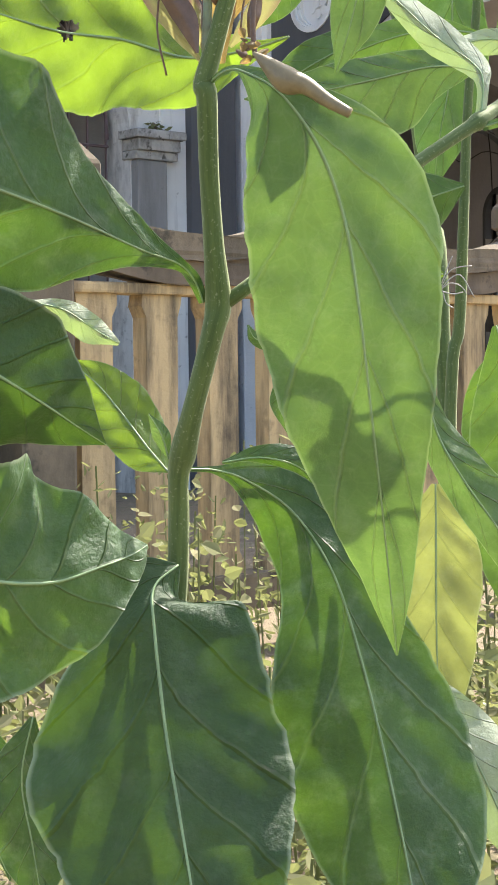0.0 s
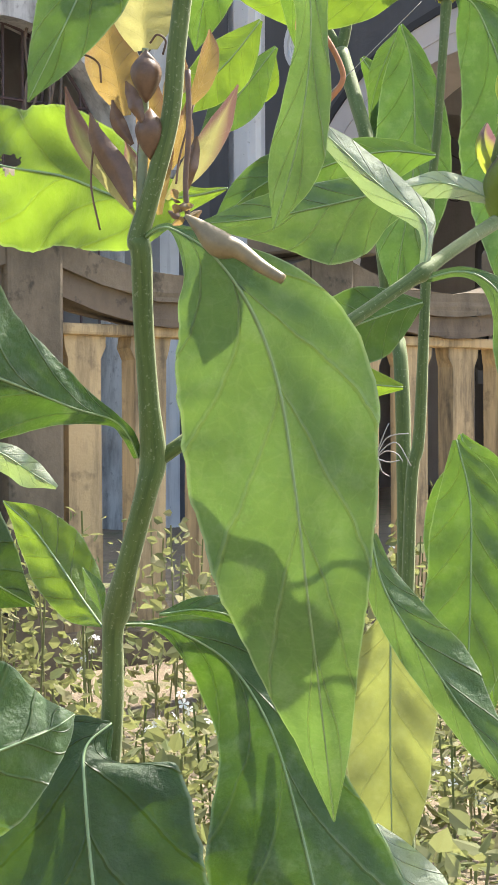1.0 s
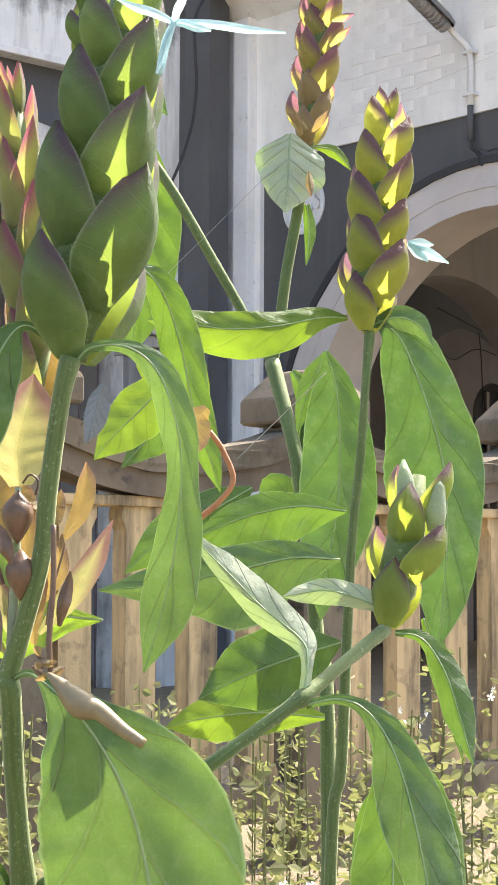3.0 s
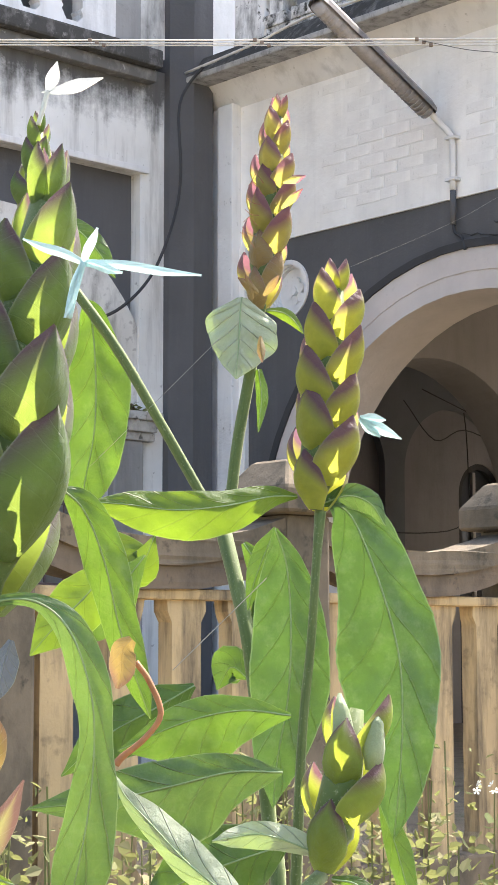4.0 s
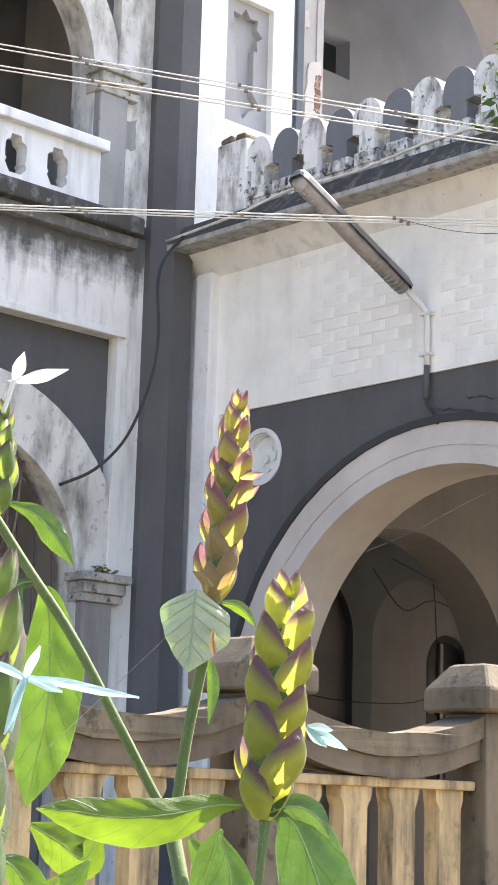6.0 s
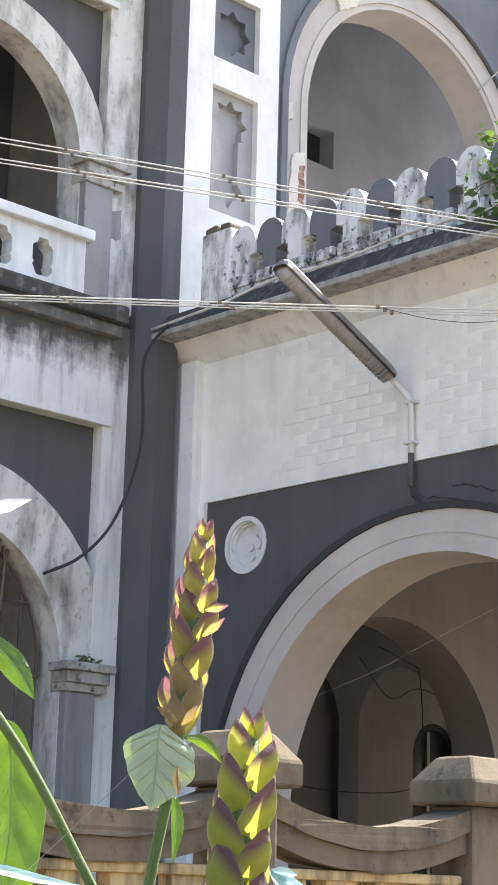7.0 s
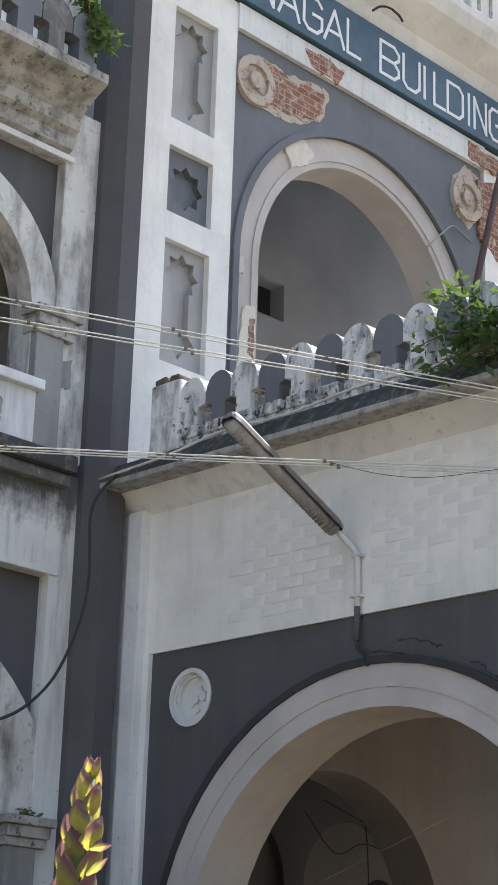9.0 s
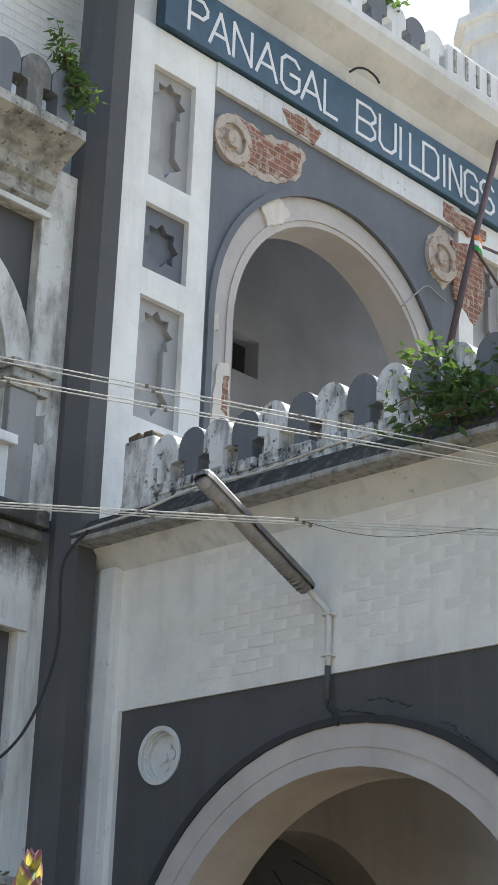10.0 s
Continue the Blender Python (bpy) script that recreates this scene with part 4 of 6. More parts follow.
    l.new(mx.outputs[0], n["Material Output"].inputs[0])
    return m


GREEN_T = (0.148, 0.268, 0.022)
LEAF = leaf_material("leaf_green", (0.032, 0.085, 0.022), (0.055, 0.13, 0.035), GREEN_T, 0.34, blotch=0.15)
# next three are shaded copies of leaf_green: shade put into their colours
LEAF_SHADE = leaf_material("leaf_in_shade", (0.022, 0.065, 0.018), (0.040, 0.10, 0.030), (0.10, 0.20, 0.012), 0.26, blotch=0.2)
LEAF_DEEP_SHADE = leaf_material("leaf_shaded_green", (0.015, 0.046, 0.011), (0.030, 0.078, 0.020), (0.09, 0.18, 0.010), 0.26, (0.12, 0.19, 0.07), fuzz=0.03, blotch=0.08)
LEAF_BACK = leaf_material("leaf_back_shade", (0.035, 0.095, 0.032), (0.060, 0.135, 0.050), (0.11, 0.22, 0.025), 0.26, (0.12, 0.20, 0.09), fuzz=0.15, blotch=0.2)
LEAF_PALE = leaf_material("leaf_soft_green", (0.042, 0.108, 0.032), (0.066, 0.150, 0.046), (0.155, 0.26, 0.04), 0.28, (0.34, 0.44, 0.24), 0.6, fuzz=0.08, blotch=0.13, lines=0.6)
# backlit copy of the leaf: sun coming through is raised in its colours
LEAF_LIT = leaf_material("leaf_backlit_green", (0.055, 0.13, 0.02), (0.085, 0.17, 0.03), (0.21, 0.325, 0.02), 0.46, blotch=0.12)
LEAF_YELLOW = leaf_material("leaf_yellowing", (0.17, 0.20, 0.06), (0.24, 0.26, 0.09), (0.31, 0.35, 0.08), 0.45, blotch=0.2)
BRACT = leaf_material("bract_green_purple", (0.075, 0.14, 0.040), (0.115, 0.19, 0.055), (0.36, 0.48, 0.08), 0.50, tip=(0.10, 0.060, 0.070), fuzz=0.15, tip_at=0.64, lines=0.10, blotch=0.18)
BRACT_FRESH = leaf_material("bract_fresh", (0.12, 0.19, 0.045), (0.17, 0.25, 0.065), (0.55, 0.64, 0.07), 0.54, tip=(0.12, 0.06, 0.07), fuzz=0.2, tip_at=0.66, lines=0.05)
BRACT_YELLOW = leaf_material("bract_yellow_purple", (0.21, 0.27, 0.055), (0.30, 0.36, 0.09), (0.74, 0.78, 0.09), 0.58, tip=(0.14, 0.075, 0.095), fuzz=0.2, tip_at=0.50, lines=0.05)
BRACT_RIPE = leaf_material("bract_ripe", (0.25, 0.24, 0.075), (0.34, 0.31, 0.11), (0.72, 0.66, 0.12), 0.56, tip=(0.19, 0.085, 0.10), fuzz=0.2, tip_at=0.46, lines=0.05)
BRACT_DRY = leaf_material("bract_fading", (0.17, 0.20, 0.07), (0.24, 0.27, 0.10), (0.52, 0.54, 0.12), 0.50, tip=(0.24, 0.08, 0.10), fuzz=0.3, tip_at=0.60, lines=0.05)
BRACT_L = leaf_material("bract_straw", (0.30, 0.30, 0.13), (0.40, 0.39, 0.18), (0.46, 0.43, 0.15), 0.40, (0.34, 0.33, 0.16), 0.6, tip=(0.17, 0.095, 0.075), fuzz=0.3, tip_at=0.50, lines=0.05)
HAIR = plain("pale_hair", (0.32, 0.31, 0.27), 0.4)
BUD = leaf_material("bud_pale", (0.34, 0.40, 0.26), (0.44, 0.50, 0.34), (0.45, 0.55, 0.25), 0.35, tip=(0.30, 0.12, 0.16), fuzz=0.3)
# pale down, with sunlight on the upper side added to the base colour
LEAF_DOWN_LIT = leaf_material("leaf_downy_sunlit", (0.36, 0.41, 0.29), (0.50, 0.54, 0.41), (0.24, 0.36, 0.08), 0.30, (0.36, 0.42, 0.28), 0.7, fuzz=0.3, blotch=0.5)
RIB = plain("leaf_midrib", (0.21, 0.30, 0.14), 0.5, 0.0, 0.2, 200.0, 0.2, 0.0003)
HUSK = leaf_material("dry_husk", (0.25, 0.18, 0.075), (0.37, 0.28, 0.11), (0.42, 0.29, 0.08), 0.38, (0.22, 0.15, 0.07), 0.7, tip=(0.22, 0.13, 0.07), fuzz=0.3, tip_at=0.60, lines=0.15)
SEED = plain("brown_seed_case", (0.12, 0.068, 0.038), 0.45, 0.0, 0.35, 400.0, 0.3, 0.0004)
POD = plain("tan_seed_capsule", (0.19, 0.15, 0.075), 0.45, 0.0, 0.35, 300.0, 0.3, 0.0004)
HUSK_RED = plain("dry_red_stalk", (0.40, 0.17, 0.07), 0.6, 0.0, 0.3, 300.0, 0.3, 0.0004)
ASH = leaf_material("withered_flower", (0.09, 0.11, 0.13), (0.17, 0.19, 0.21), (0.10, 0.12, 0.14), 0.2)
PETAL = leaf_material("petal_pale_turquoise", (0.46, 0.66, 0.66), (0.58, 0.76, 0.76), (0.5, 0.78, 0.78), 0.4, (0.5, 0.7, 0.7))
PETAL_WHITE = leaf_material("petal_white", (0.72, 0.76, 0.70), (0.8, 0.82, 0.78), (0.8, 0.85, 0.75), 0.4, (0.7, 0.75, 0.68))


def stem_material():
    """Green stem: grooves that run along it, pale down, brown freckles."""
    m, nt, n, l, p = nodes_of("stem_green")
    co = coords(nt)
    mp = n.new("ShaderNodeMapping")
    mp.inputs["Scale"].default_value = (14, 60, 1)
    l.new(coords(nt, "UV"), mp.inputs[0])
    streak = noise_node(nt, mp.outputs[0], 1.0, 4, 0.6)
    a = noise_node(nt, co, 60.0, 5, 0.6)
    fleck = noise_node(nt, co, 1500.0, 3, 0.6)
    c = ramp(nt, streak, ((0.3, (0.050, 0.082, 0.016)), (0.7, (0.115, 0.160, 0.042))))
    c = mix(nt, maths(nt, 'MULTIPLY', a, 0.4), c, (0.07, 0.11, 0.055))
    c = mix(nt, maths(nt, 'MULTIPLY', ramp(nt, fleck, ((0.60, (0, 0, 0)), (0.68, (1, 1, 1)))), 0.45), c, (0.30, 0.33, 0.20))
    l.new(c, p.inputs["Base Color"])
    p.inputs["Roughness"].default_value = 0.62
    p.inputs["Specular IOR Level"].default_value = 0.22
    p.inputs["Sheen Weight"].default_value = 0.35
    p.inputs["Sheen Tint"].default_value = (0.85, 0.85, 0.6, 1)
    bump(nt, p, maths(nt, 'ADD', streak, maths(nt, 'MULTIPLY', fleck, 0.4)), 0.5, 0.0003)
    return m


STEM = stem_material()


def leaf(plant, stations, material, fold=0.15, wave=0.03, name="leaf", hole_at=None):
    """A blade along its midrib: each station is a place with the half-widths to either side."""
    n = 9 if len(stations) > 4 else 7
    if hole_at is not None:
        n = 34
    line = spline([s[:3] for s in stations], n)
    wl = [max(0.0002, v.x) for v in spline([(s[3], 0, 0) for s in stations], n)]
    wr = [max(0.0002, v.x) for v in spline([(s[4], 0, 0) for s in stations], n)]
    bm = bmesh.new()
    uvl = bm.loops.layers.uv.new("UVMap")
    cols = 64 if hole_at is not None else 18 if max(wl) > 0.004 else 8
    rows, keys = [], {}
    total = len(line) - 1
    phase = random.uniform(0, 6)
    for i, p in enumerate(line):
        d = (line[min(i + 1, total)] - line[max(i - 1, 0)]).normalized()
        face = Vector((0, -1, 0))
        face = (face - d * face.dot(d))
        face = face.normalized() if face.length > 1e-4 else d.orthogonal()
        sd = face.cross(d).normalized()
        row = []
        for k in range(cols + 1):
            s = 2 * k / cols - 1
            w = wr[i] if s > 0 else wl[i]
            f = i / total
            out = fold * w * (abs(s) ** 1.6) + 0.10 * w * (1 - math.exp(-(s * 3.5) ** 2))
            out += wave * w * math.sin(f * 17 + phase + (2 if s > 0 else 0)) * abs(s) ** 2 * 2.0
            out -= 0.055 * w * math.sin(math.pi * 2 * (f * 6 - abs(s) * 0.9)) * abs(s) * (1 - abs(s)) * 3
            out += (0.10 * noise.noise(p * 90 + sd * s * 1.5) + 0.05 * noise.noise(p * 310 + sd * s * 2.5)) * w * abs(s)
            out -= 0.06 * w * max(0.0, noise.noise(p * 60 + sd * s) - 0.1) * abs(s) ** 4 * 4
            ragged = 1 + (0.035 * noise.noise(p * 260 + sd * s * 2) + 0.02 * noise.noise(p * 800 + sd * s * 3) + 0.02 * math.sin(f * 23 + phase)) * abs(s)
            v = bm.verts.new(p + sd * s * w * ragged - face * out)
            keys[v] = (s, i / total)
            row.append(v)
        rows.append(row)
    for a, b in zip(rows, rows[1:]):
        for k in range(cols):
            if hole_at is not None:
                c = (a[k].co + b[k + 1].co) / 2
                if (c - Vector(hole_at)).xz.length < 0.0022 * (1 + 0.55 * noise.noise(c * 900)):
                    continue
            f = bm.faces.new((a[k], a[k + 1], b[k + 1], b[k]))
            f.smooth = True
            for lp in f.loops:
                lp[uvl].uv = keys[lp.vert]
    me = bpy.data.meshes.new(name)
    bm.to_mesh(me)
    bm.free()
    me.materials.append(material)
    ob = new(name, me)
    ob.parent = plant
    if name == "leaf":
        rr = [0.011 * min(a, b) + 0.0002 for a, b in zip(wl, wr)]
        rr = [min(r, 0.0006) * (1 - 0.6 * i / total) for i, r in enumerate(rr)]
        part("midrib", tube(bmesh.new(), line, rr, 6), RIB, ob, "", True)
    return ob


def stalk(plant, pts, material, name="stem"):
    line = spline([p[:3] for p in pts], 6)
    rad = [v.x for v in spline([(p[3], 0, 0) for p in pts], 6)]
    bm = tube(bmesh.new(), line, rad, 14)
    uvl = bm.loops.layers.uv.new("UVMap")
    for n, f in enumerate(list(bm.faces)[:(len(line) - 1) * 14]):
        ring, k = divmod(n, 14)
        for lp, (du, dv) in zip(f.loops, ((0, 0), (1, 0), (1, 1), (0, 1))):
            lp[uvl].uv = ((k + du) / 14, (line[ring + dv] - line[0]).length)
    return part(name, bm, material, plant, "", True)


def seed_pod(plant, c, r):
    bm = bmesh.new()
    bmesh.ops.create_uvsphere(bm, u_segments=14, v_segments=10, radius=r)
    for v in bm.verts:
        lie = 1 - (v.co.x ** 2 + v.co.y ** 2) ** 0.5 / r
        v.co.z *= 1.15 + 0.9 * max(0, lie) if v.co.z < 0 else 1.0 + 0.55 * max(0, lie) ** 2
        v.co.x *= 1 + 0.06 * math.sin(6 * math.atan2(v.co.y, v.co.x))
        v.co += Vector(c)
    return part("seed_pod", bm, SEED, plant, "dark brown seed pod", True)


def bract_mesh(length, half, belly, material, hairs=26):
    """A boat-shaped bract hugging the axis, with a fringe of pale hairs on its margin."""
    bm = bmesh.new()
    uvl = bm.loops.layers.uv.new("UVMap")
    rows, keys = [], {}
    nv, nu = 14, 10
    for i in range(nv + 1):
        v = i / nv
        w = half * max(0.02, min(1.0, (v + 0.14) / 0.46) ** 0.7 * (1 - max(0.0, (v - 0.38) / 0.62) ** 2.1))
        x = belly * (0.26 + 0.76 * math.sin(math.pi * min(1.0, v * 0.76 + 0.02)) ** 0.9)
        row = []
        for k in range(nu + 1):
            s = 2 * k / nu - 1
            curl = belly * 0.60 * s * s * (w / half)
            crest = 0.05 * belly * math.exp(-(s * 5) ** 2)
            ver = bm.verts.new((x - curl + crest, s * w * (1 - 0.10 * s * s), v * length + 0.03 * length * noise.noise(Vector((s * 2, v * 3, half * 900))) * abs(s)))
            keys[ver] = (s, v)
            row.append(ver)
        rows.append(row)
    for a, b in zip(rows, rows[1:]):
        for k in range(nu):
            f = bm.faces.new((a[k], a[k + 1], b[k + 1], b[k]))
            f.smooth = True
            for lp in f.loops:
                lp[uvl].uv = keys[lp.vert]
    rnd = random.Random(int(length * 1e6))
    for side in (0, nu):
        for h in range(hairs):
            f = rnd.uniform(0.25, 0.99) * nv
            a, b = rows[int(f)][side].co, rows[min(nv, int(f) + 1)][side].co
            c = a.lerp(b, f - int(f))
            d = Vector((rnd.uniform(-0.2, 0.6), (1 if side else -1) * rnd.uniform(0.5, 1.0), rnd.uniform(0.1, 0.8))).normalized()
            e = d.orthogonal().normalized() * 0.00005
            ln = rnd.uniform(0.0003, 0.0008)
            hf = bm.faces.new([bm.verts.new(q) for q in (c - e, c + e, c + d * ln)])
            hf.material_index = 1
    me = bpy.data.meshes.new("bract")
    bm.to_mesh(me)
    bm.free()
    me.materials.append(material)
    me.materials.append(HAIR)
    return me


def spike(plant, base, tip, width, rows, material, buds=False, taper=0.45, dry=0, turn=45):
    """An upright flower spike: four ranks of overlapping bracts set in crossed pairs."""
    base, tip = Vector(base), Vector(tip)
    axis = tip - base
    q = axis.to_track_quat('Z', 'Y').to_matrix().to_4x4()
    stemmed = part("flower_spike", tube(bmesh.new(), [base, base.lerp(tip, 0.07), base.lerp(tip, 0.20), base.lerp(tip, 0.55), base.lerp(tip, 0.92)], [width * 0.07, width * 0.10, width * 0.26, width * 0.23, width * 0.08], 10), STEM, plant, "spike of overlapping purple-tipped bracts", True)
    gap = axis.length * 0.84 / rows
    reach = 3.2 if rows > 5 else 2.35
    kinds = [bract_mesh(gap * reach * k, width * 0.35 * k, width * 0.47, material) for k in (1.0, 0.92)]
    old = bract_mesh(gap * 2.6, width * 0.28, width * 0.40, HUSK) if dry else None
    for r in range(rows):
        f = r / max(1, rows - 1)
        size = (1.0 - taper * f ** 1.6) * (0.84 if r == 0 else 1.0)
        for k in range(2):
            ob = new("bract", old if r < dry and k == 1 else kinds[(r + k) % 2])
            yaw = turn + 180 * k + 90 * (r % 2) + random.uniform(-9, 9)
            lean = random.uniform(-2, 7)
            ob.matrix_world = Matrix.Translation(base + axis * ((r * gap + random.uniform(-0.10, 0.10) * gap) / axis.length)) @ q @ pose(0, 0, 0, 0, lean, yaw) @ Matrix.Diagonal((size * random.uniform(0.92, 1.10), size * random.uniform(0.9, 1.12), size ** 0.6 * random.uniform(0.88, 1.10), 1))
            ob.parent = stemmed
    for k in range(4 if not buds else 0):
        ob = new("bract", kinds[1])
        ob.matrix_world = Matrix.Translation(base + axis * 0.86) @ q @ pose(0, 0, 0, 0, random.uniform(-4, 8), 90 * k + turn) @ Matrix.Diagonal((0.40 * (1.3 - taper), 0.42 * (1.3 - taper), 0.52, 1))
        ob.parent = stemmed
    if buds:
        for dx, dz, ln in ((-0.0030, 0.0, 1.0), (0.0026, -0.0022, 0.9)):
            c = tip + Vector((dx, -0.003, dz - 0.012))
            bud = part("bud", tube(bmesh.new(), [c, c + Vector((0, 0, 0.004)), c + Vector((dx * 0.2, 0, 0.009)), c + Vector((dx * 0.3, 0, 0.0125 * ln))], [0.0016, 0.0023, 0.0016, 0.0003], 10), BUD, stemmed, "pale closed bud", True)
    return stemmed


front = thing('flowering_shrub', 'leafy green shrub with purple-tipped flower spikes', 'shrub', pose(0, 0, 0), 'garden shrubs')
back = thing('flowering_shrub', 'leafy shrub with two upright yellow-green flower spikes', 'shrub', pose(0, 0, 0), 'garden shrubs')
stalk(front, [(-0.011, 0.37, -0.02, 0.0032), (-0.009, 0.37, 0.3, 0.003), (-0.0014, 0.37, 0.6229, 0.0024), (0.0022, 0.365, 0.691, 0.0022), (0.0028, 0.362, 0.7065, 0.0021), (0.0041, 0.36, 0.7121, 0.0027), (0.0069, 0.355, 0.7211, 0.0021), (0.0111, 0.351, 0.7352, 0.0022), (0.0123, 0.351, 0.7411, 0.0026), (0.0119, 0.348, 0.7522, 0.002), (0.0116, 0.344, 0.7656, 0.0019), (0.0119, 0.339, 0.7785, 0.002), (0.0114, 0.339, 0.781, 0.002), (0.0142, 0.338, 0.7898, 0.0017), (0.0176, 0.337, 0.8027, 0.0017), (0.0189, 0.336, 0.8148, 0.0017), (0.0212, 0.335, 0.8308, 0.0017), (0.0228, 0.335, 0.8379, 0.002)], STEM, 'stem')
leaf(front, [(0.0119, 0.339, 0.7806, 0.0005, 0.0005), (0.0158, 0.3339, 0.7822, 0.0007, 0.0007), (0.0195, 0.3288, 0.7812, 0.0012, 0.0012), (0.0266, 0.3237, 0.7762, 0.0093, 0.0042), (0.0334, 0.3236, 0.7662, 0.015, 0.0122), (0.0377, 0.326, 0.753, 0.0179, 0.0161), (0.0401, 0.3284, 0.7362, 0.0194, 0.0147), (0.0417, 0.3324, 0.72, 0.0163, 0.0114), (0.0433, 0.3396, 0.7032, 0.011, 0.0075), (0.0446, 0.3468, 0.6877, 0.0054, 0.0047), (0.0458, 0.354, 0.6727, 0.0001, 0.0001)], LEAF_PALE, fold=0.12, wave=0.02)
leaf(front, [(0.0042, 0.362, 0.7087, 0.0004, 0.0004), (0.01, 0.3657, 0.7082, 0.0009, 0.0009), (0.0159, 0.3693, 0.7059, 0.0034, 0.004), (0.0248, 0.373, 0.6993, 0.0086, 0.0069), (0.0329, 0.3687, 0.6876, 0.0125, 0.008), (0.0385, 0.3643, 0.6711, 0.0187, 0.0125), (0.0428, 0.36, 0.654, 0.0215, 0.0169), (0.0465, 0.355, 0.6373, 0.0186, 0.0169), (0.0496, 0.35, 0.6212, 0.009, 0.009), (0.0515, 0.345, 0.6098, 0.0001, 0.0001)], LEAF_SHADE, fold=0.18, wave=0.05)
leaf(front, [(0.0106, 0.372, 0.7095, 0.0003, 0.0003), (0.0191, 0.3735, 0.7103, 0.0021, 0.0028), (0.0271, 0.375, 0.7076, 0.0028, 0.0037), (0.0327, 0.3765, 0.6996, 0.0026, 0.0037), (0.0384, 0.378, 0.6895, 0.0001, 0.0001)], LEAF_SHADE, fold=0.3)
leaf(front, [(0.0028, 0.36, 0.6898, 0.0006, 0.0006), (-0.0015, 0.3557, 0.6858, 0.0089, 0.01), (-0.001, 0.3514, 0.6786, 0.0154, 0.0187), (0.0017, 0.3457, 0.6599, 0.0278, 0.0213), (0.0051, 0.3393, 0.6442, 0.027, 0.0216), (0.008, 0.3343, 0.6297, 0.0204, 0.0172), (0.0095, 0.3321, 0.6135, 0.0087, 0.0087), (0.0107, 0.33, 0.6049, 0.0001, 0.0001)], LEAF_DEEP_SHADE, fold=0.1, wave=0.03)
leaf(front, [(0.0095, 0.351, 0.7411, 0.0009, 0.0009), (0.008, 0.3484, 0.7454, 0.0013, 0.0013), (0.0054, 0.3459, 0.7483, 0.0014, 0.0014), (-0.0007, 0.3379, 0.7506, 0.005, 0.004), (-0.0114, 0.3271, 0.7556, 0.0115, 0.0145), (-0.0224, 0.3171, 0.7599, 0.0238, 0.019), (-0.035, 0.3086, 0.7645, 0.0187, 0.0178), (-0.0517, 0.3, 0.7694, 0.0001, 0.0001)], LEAF_SHADE, fold=0.2, wave=0.04)
leaf(front, [(-0.0409, 0.31, 0.7378, 0.0001, 0.0001), (-0.0326, 0.316, 0.733, 0.011, 0.011), (-0.0241, 0.322, 0.7275, 0.0148, 0.015), (-0.0172, 0.328, 0.7223, 0.0115, 0.0108), (-0.0122, 0.334, 0.718, 0.0052, 0.0052), (-0.008, 0.34, 0.7144, 0.0001, 0.0001)], LEAF_DEEP_SHADE, fold=0.15, wave=0.05)
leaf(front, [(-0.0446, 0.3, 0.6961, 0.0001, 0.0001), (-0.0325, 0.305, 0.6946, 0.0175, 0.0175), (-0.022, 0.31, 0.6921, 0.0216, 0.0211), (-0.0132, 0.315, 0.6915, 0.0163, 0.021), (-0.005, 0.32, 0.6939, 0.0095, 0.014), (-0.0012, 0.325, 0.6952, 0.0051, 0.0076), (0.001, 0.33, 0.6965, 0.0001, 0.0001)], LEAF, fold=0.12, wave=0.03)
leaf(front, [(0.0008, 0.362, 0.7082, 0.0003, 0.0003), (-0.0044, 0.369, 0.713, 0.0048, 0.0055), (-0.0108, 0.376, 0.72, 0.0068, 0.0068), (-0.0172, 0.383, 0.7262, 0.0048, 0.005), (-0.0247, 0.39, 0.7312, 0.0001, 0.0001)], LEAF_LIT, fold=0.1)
leaf(front, [(0.0009, 0.362, 0.7107, 0.0002, 0.0002), (-0.0003, 0.361, 0.7155, 0.0016, 0.002), (-0.0027, 0.36, 0.7198, 0.0001, 0.0001)], LEAF_PALE, fold=0.4)
leaf(front, [(-0.0296, 0.38, 0.743, 0.0006, 0.0006), (-0.0233, 0.3817, 0.7414, 0.0031, 0.0022), (-0.0177, 0.3833, 0.7376, 0.0036, 0.0026), (-0.0123, 0.385, 0.7342, 0.0005, 0.0005)], LEAF_DOWN_LIT, fold=0.5, wave=0.15)
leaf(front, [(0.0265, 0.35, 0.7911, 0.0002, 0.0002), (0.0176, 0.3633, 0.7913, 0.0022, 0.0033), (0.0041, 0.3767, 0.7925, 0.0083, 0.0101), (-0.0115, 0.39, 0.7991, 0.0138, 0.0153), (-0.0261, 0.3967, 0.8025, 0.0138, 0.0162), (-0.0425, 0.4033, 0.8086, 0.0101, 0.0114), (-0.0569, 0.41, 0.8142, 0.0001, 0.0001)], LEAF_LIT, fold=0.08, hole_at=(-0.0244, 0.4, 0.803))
leaf(front, [(0.0227, 0.335, 0.8363, 0.0005, 0.0005), (0.0187, 0.3333, 0.8415, 0.0008, 0.0008), (0.0142, 0.3317, 0.843, 0.0012, 0.0012), (0.0098, 0.33, 0.8362, 0.0058, 0.0055), (0.0042, 0.3283, 0.8252, 0.008, 0.0078), (-0.0013, 0.3267, 0.8132, 0.005, 0.005), (-0.0058, 0.325, 0.8033, 0.0001, 0.0001)], LEAF, fold=0.15)
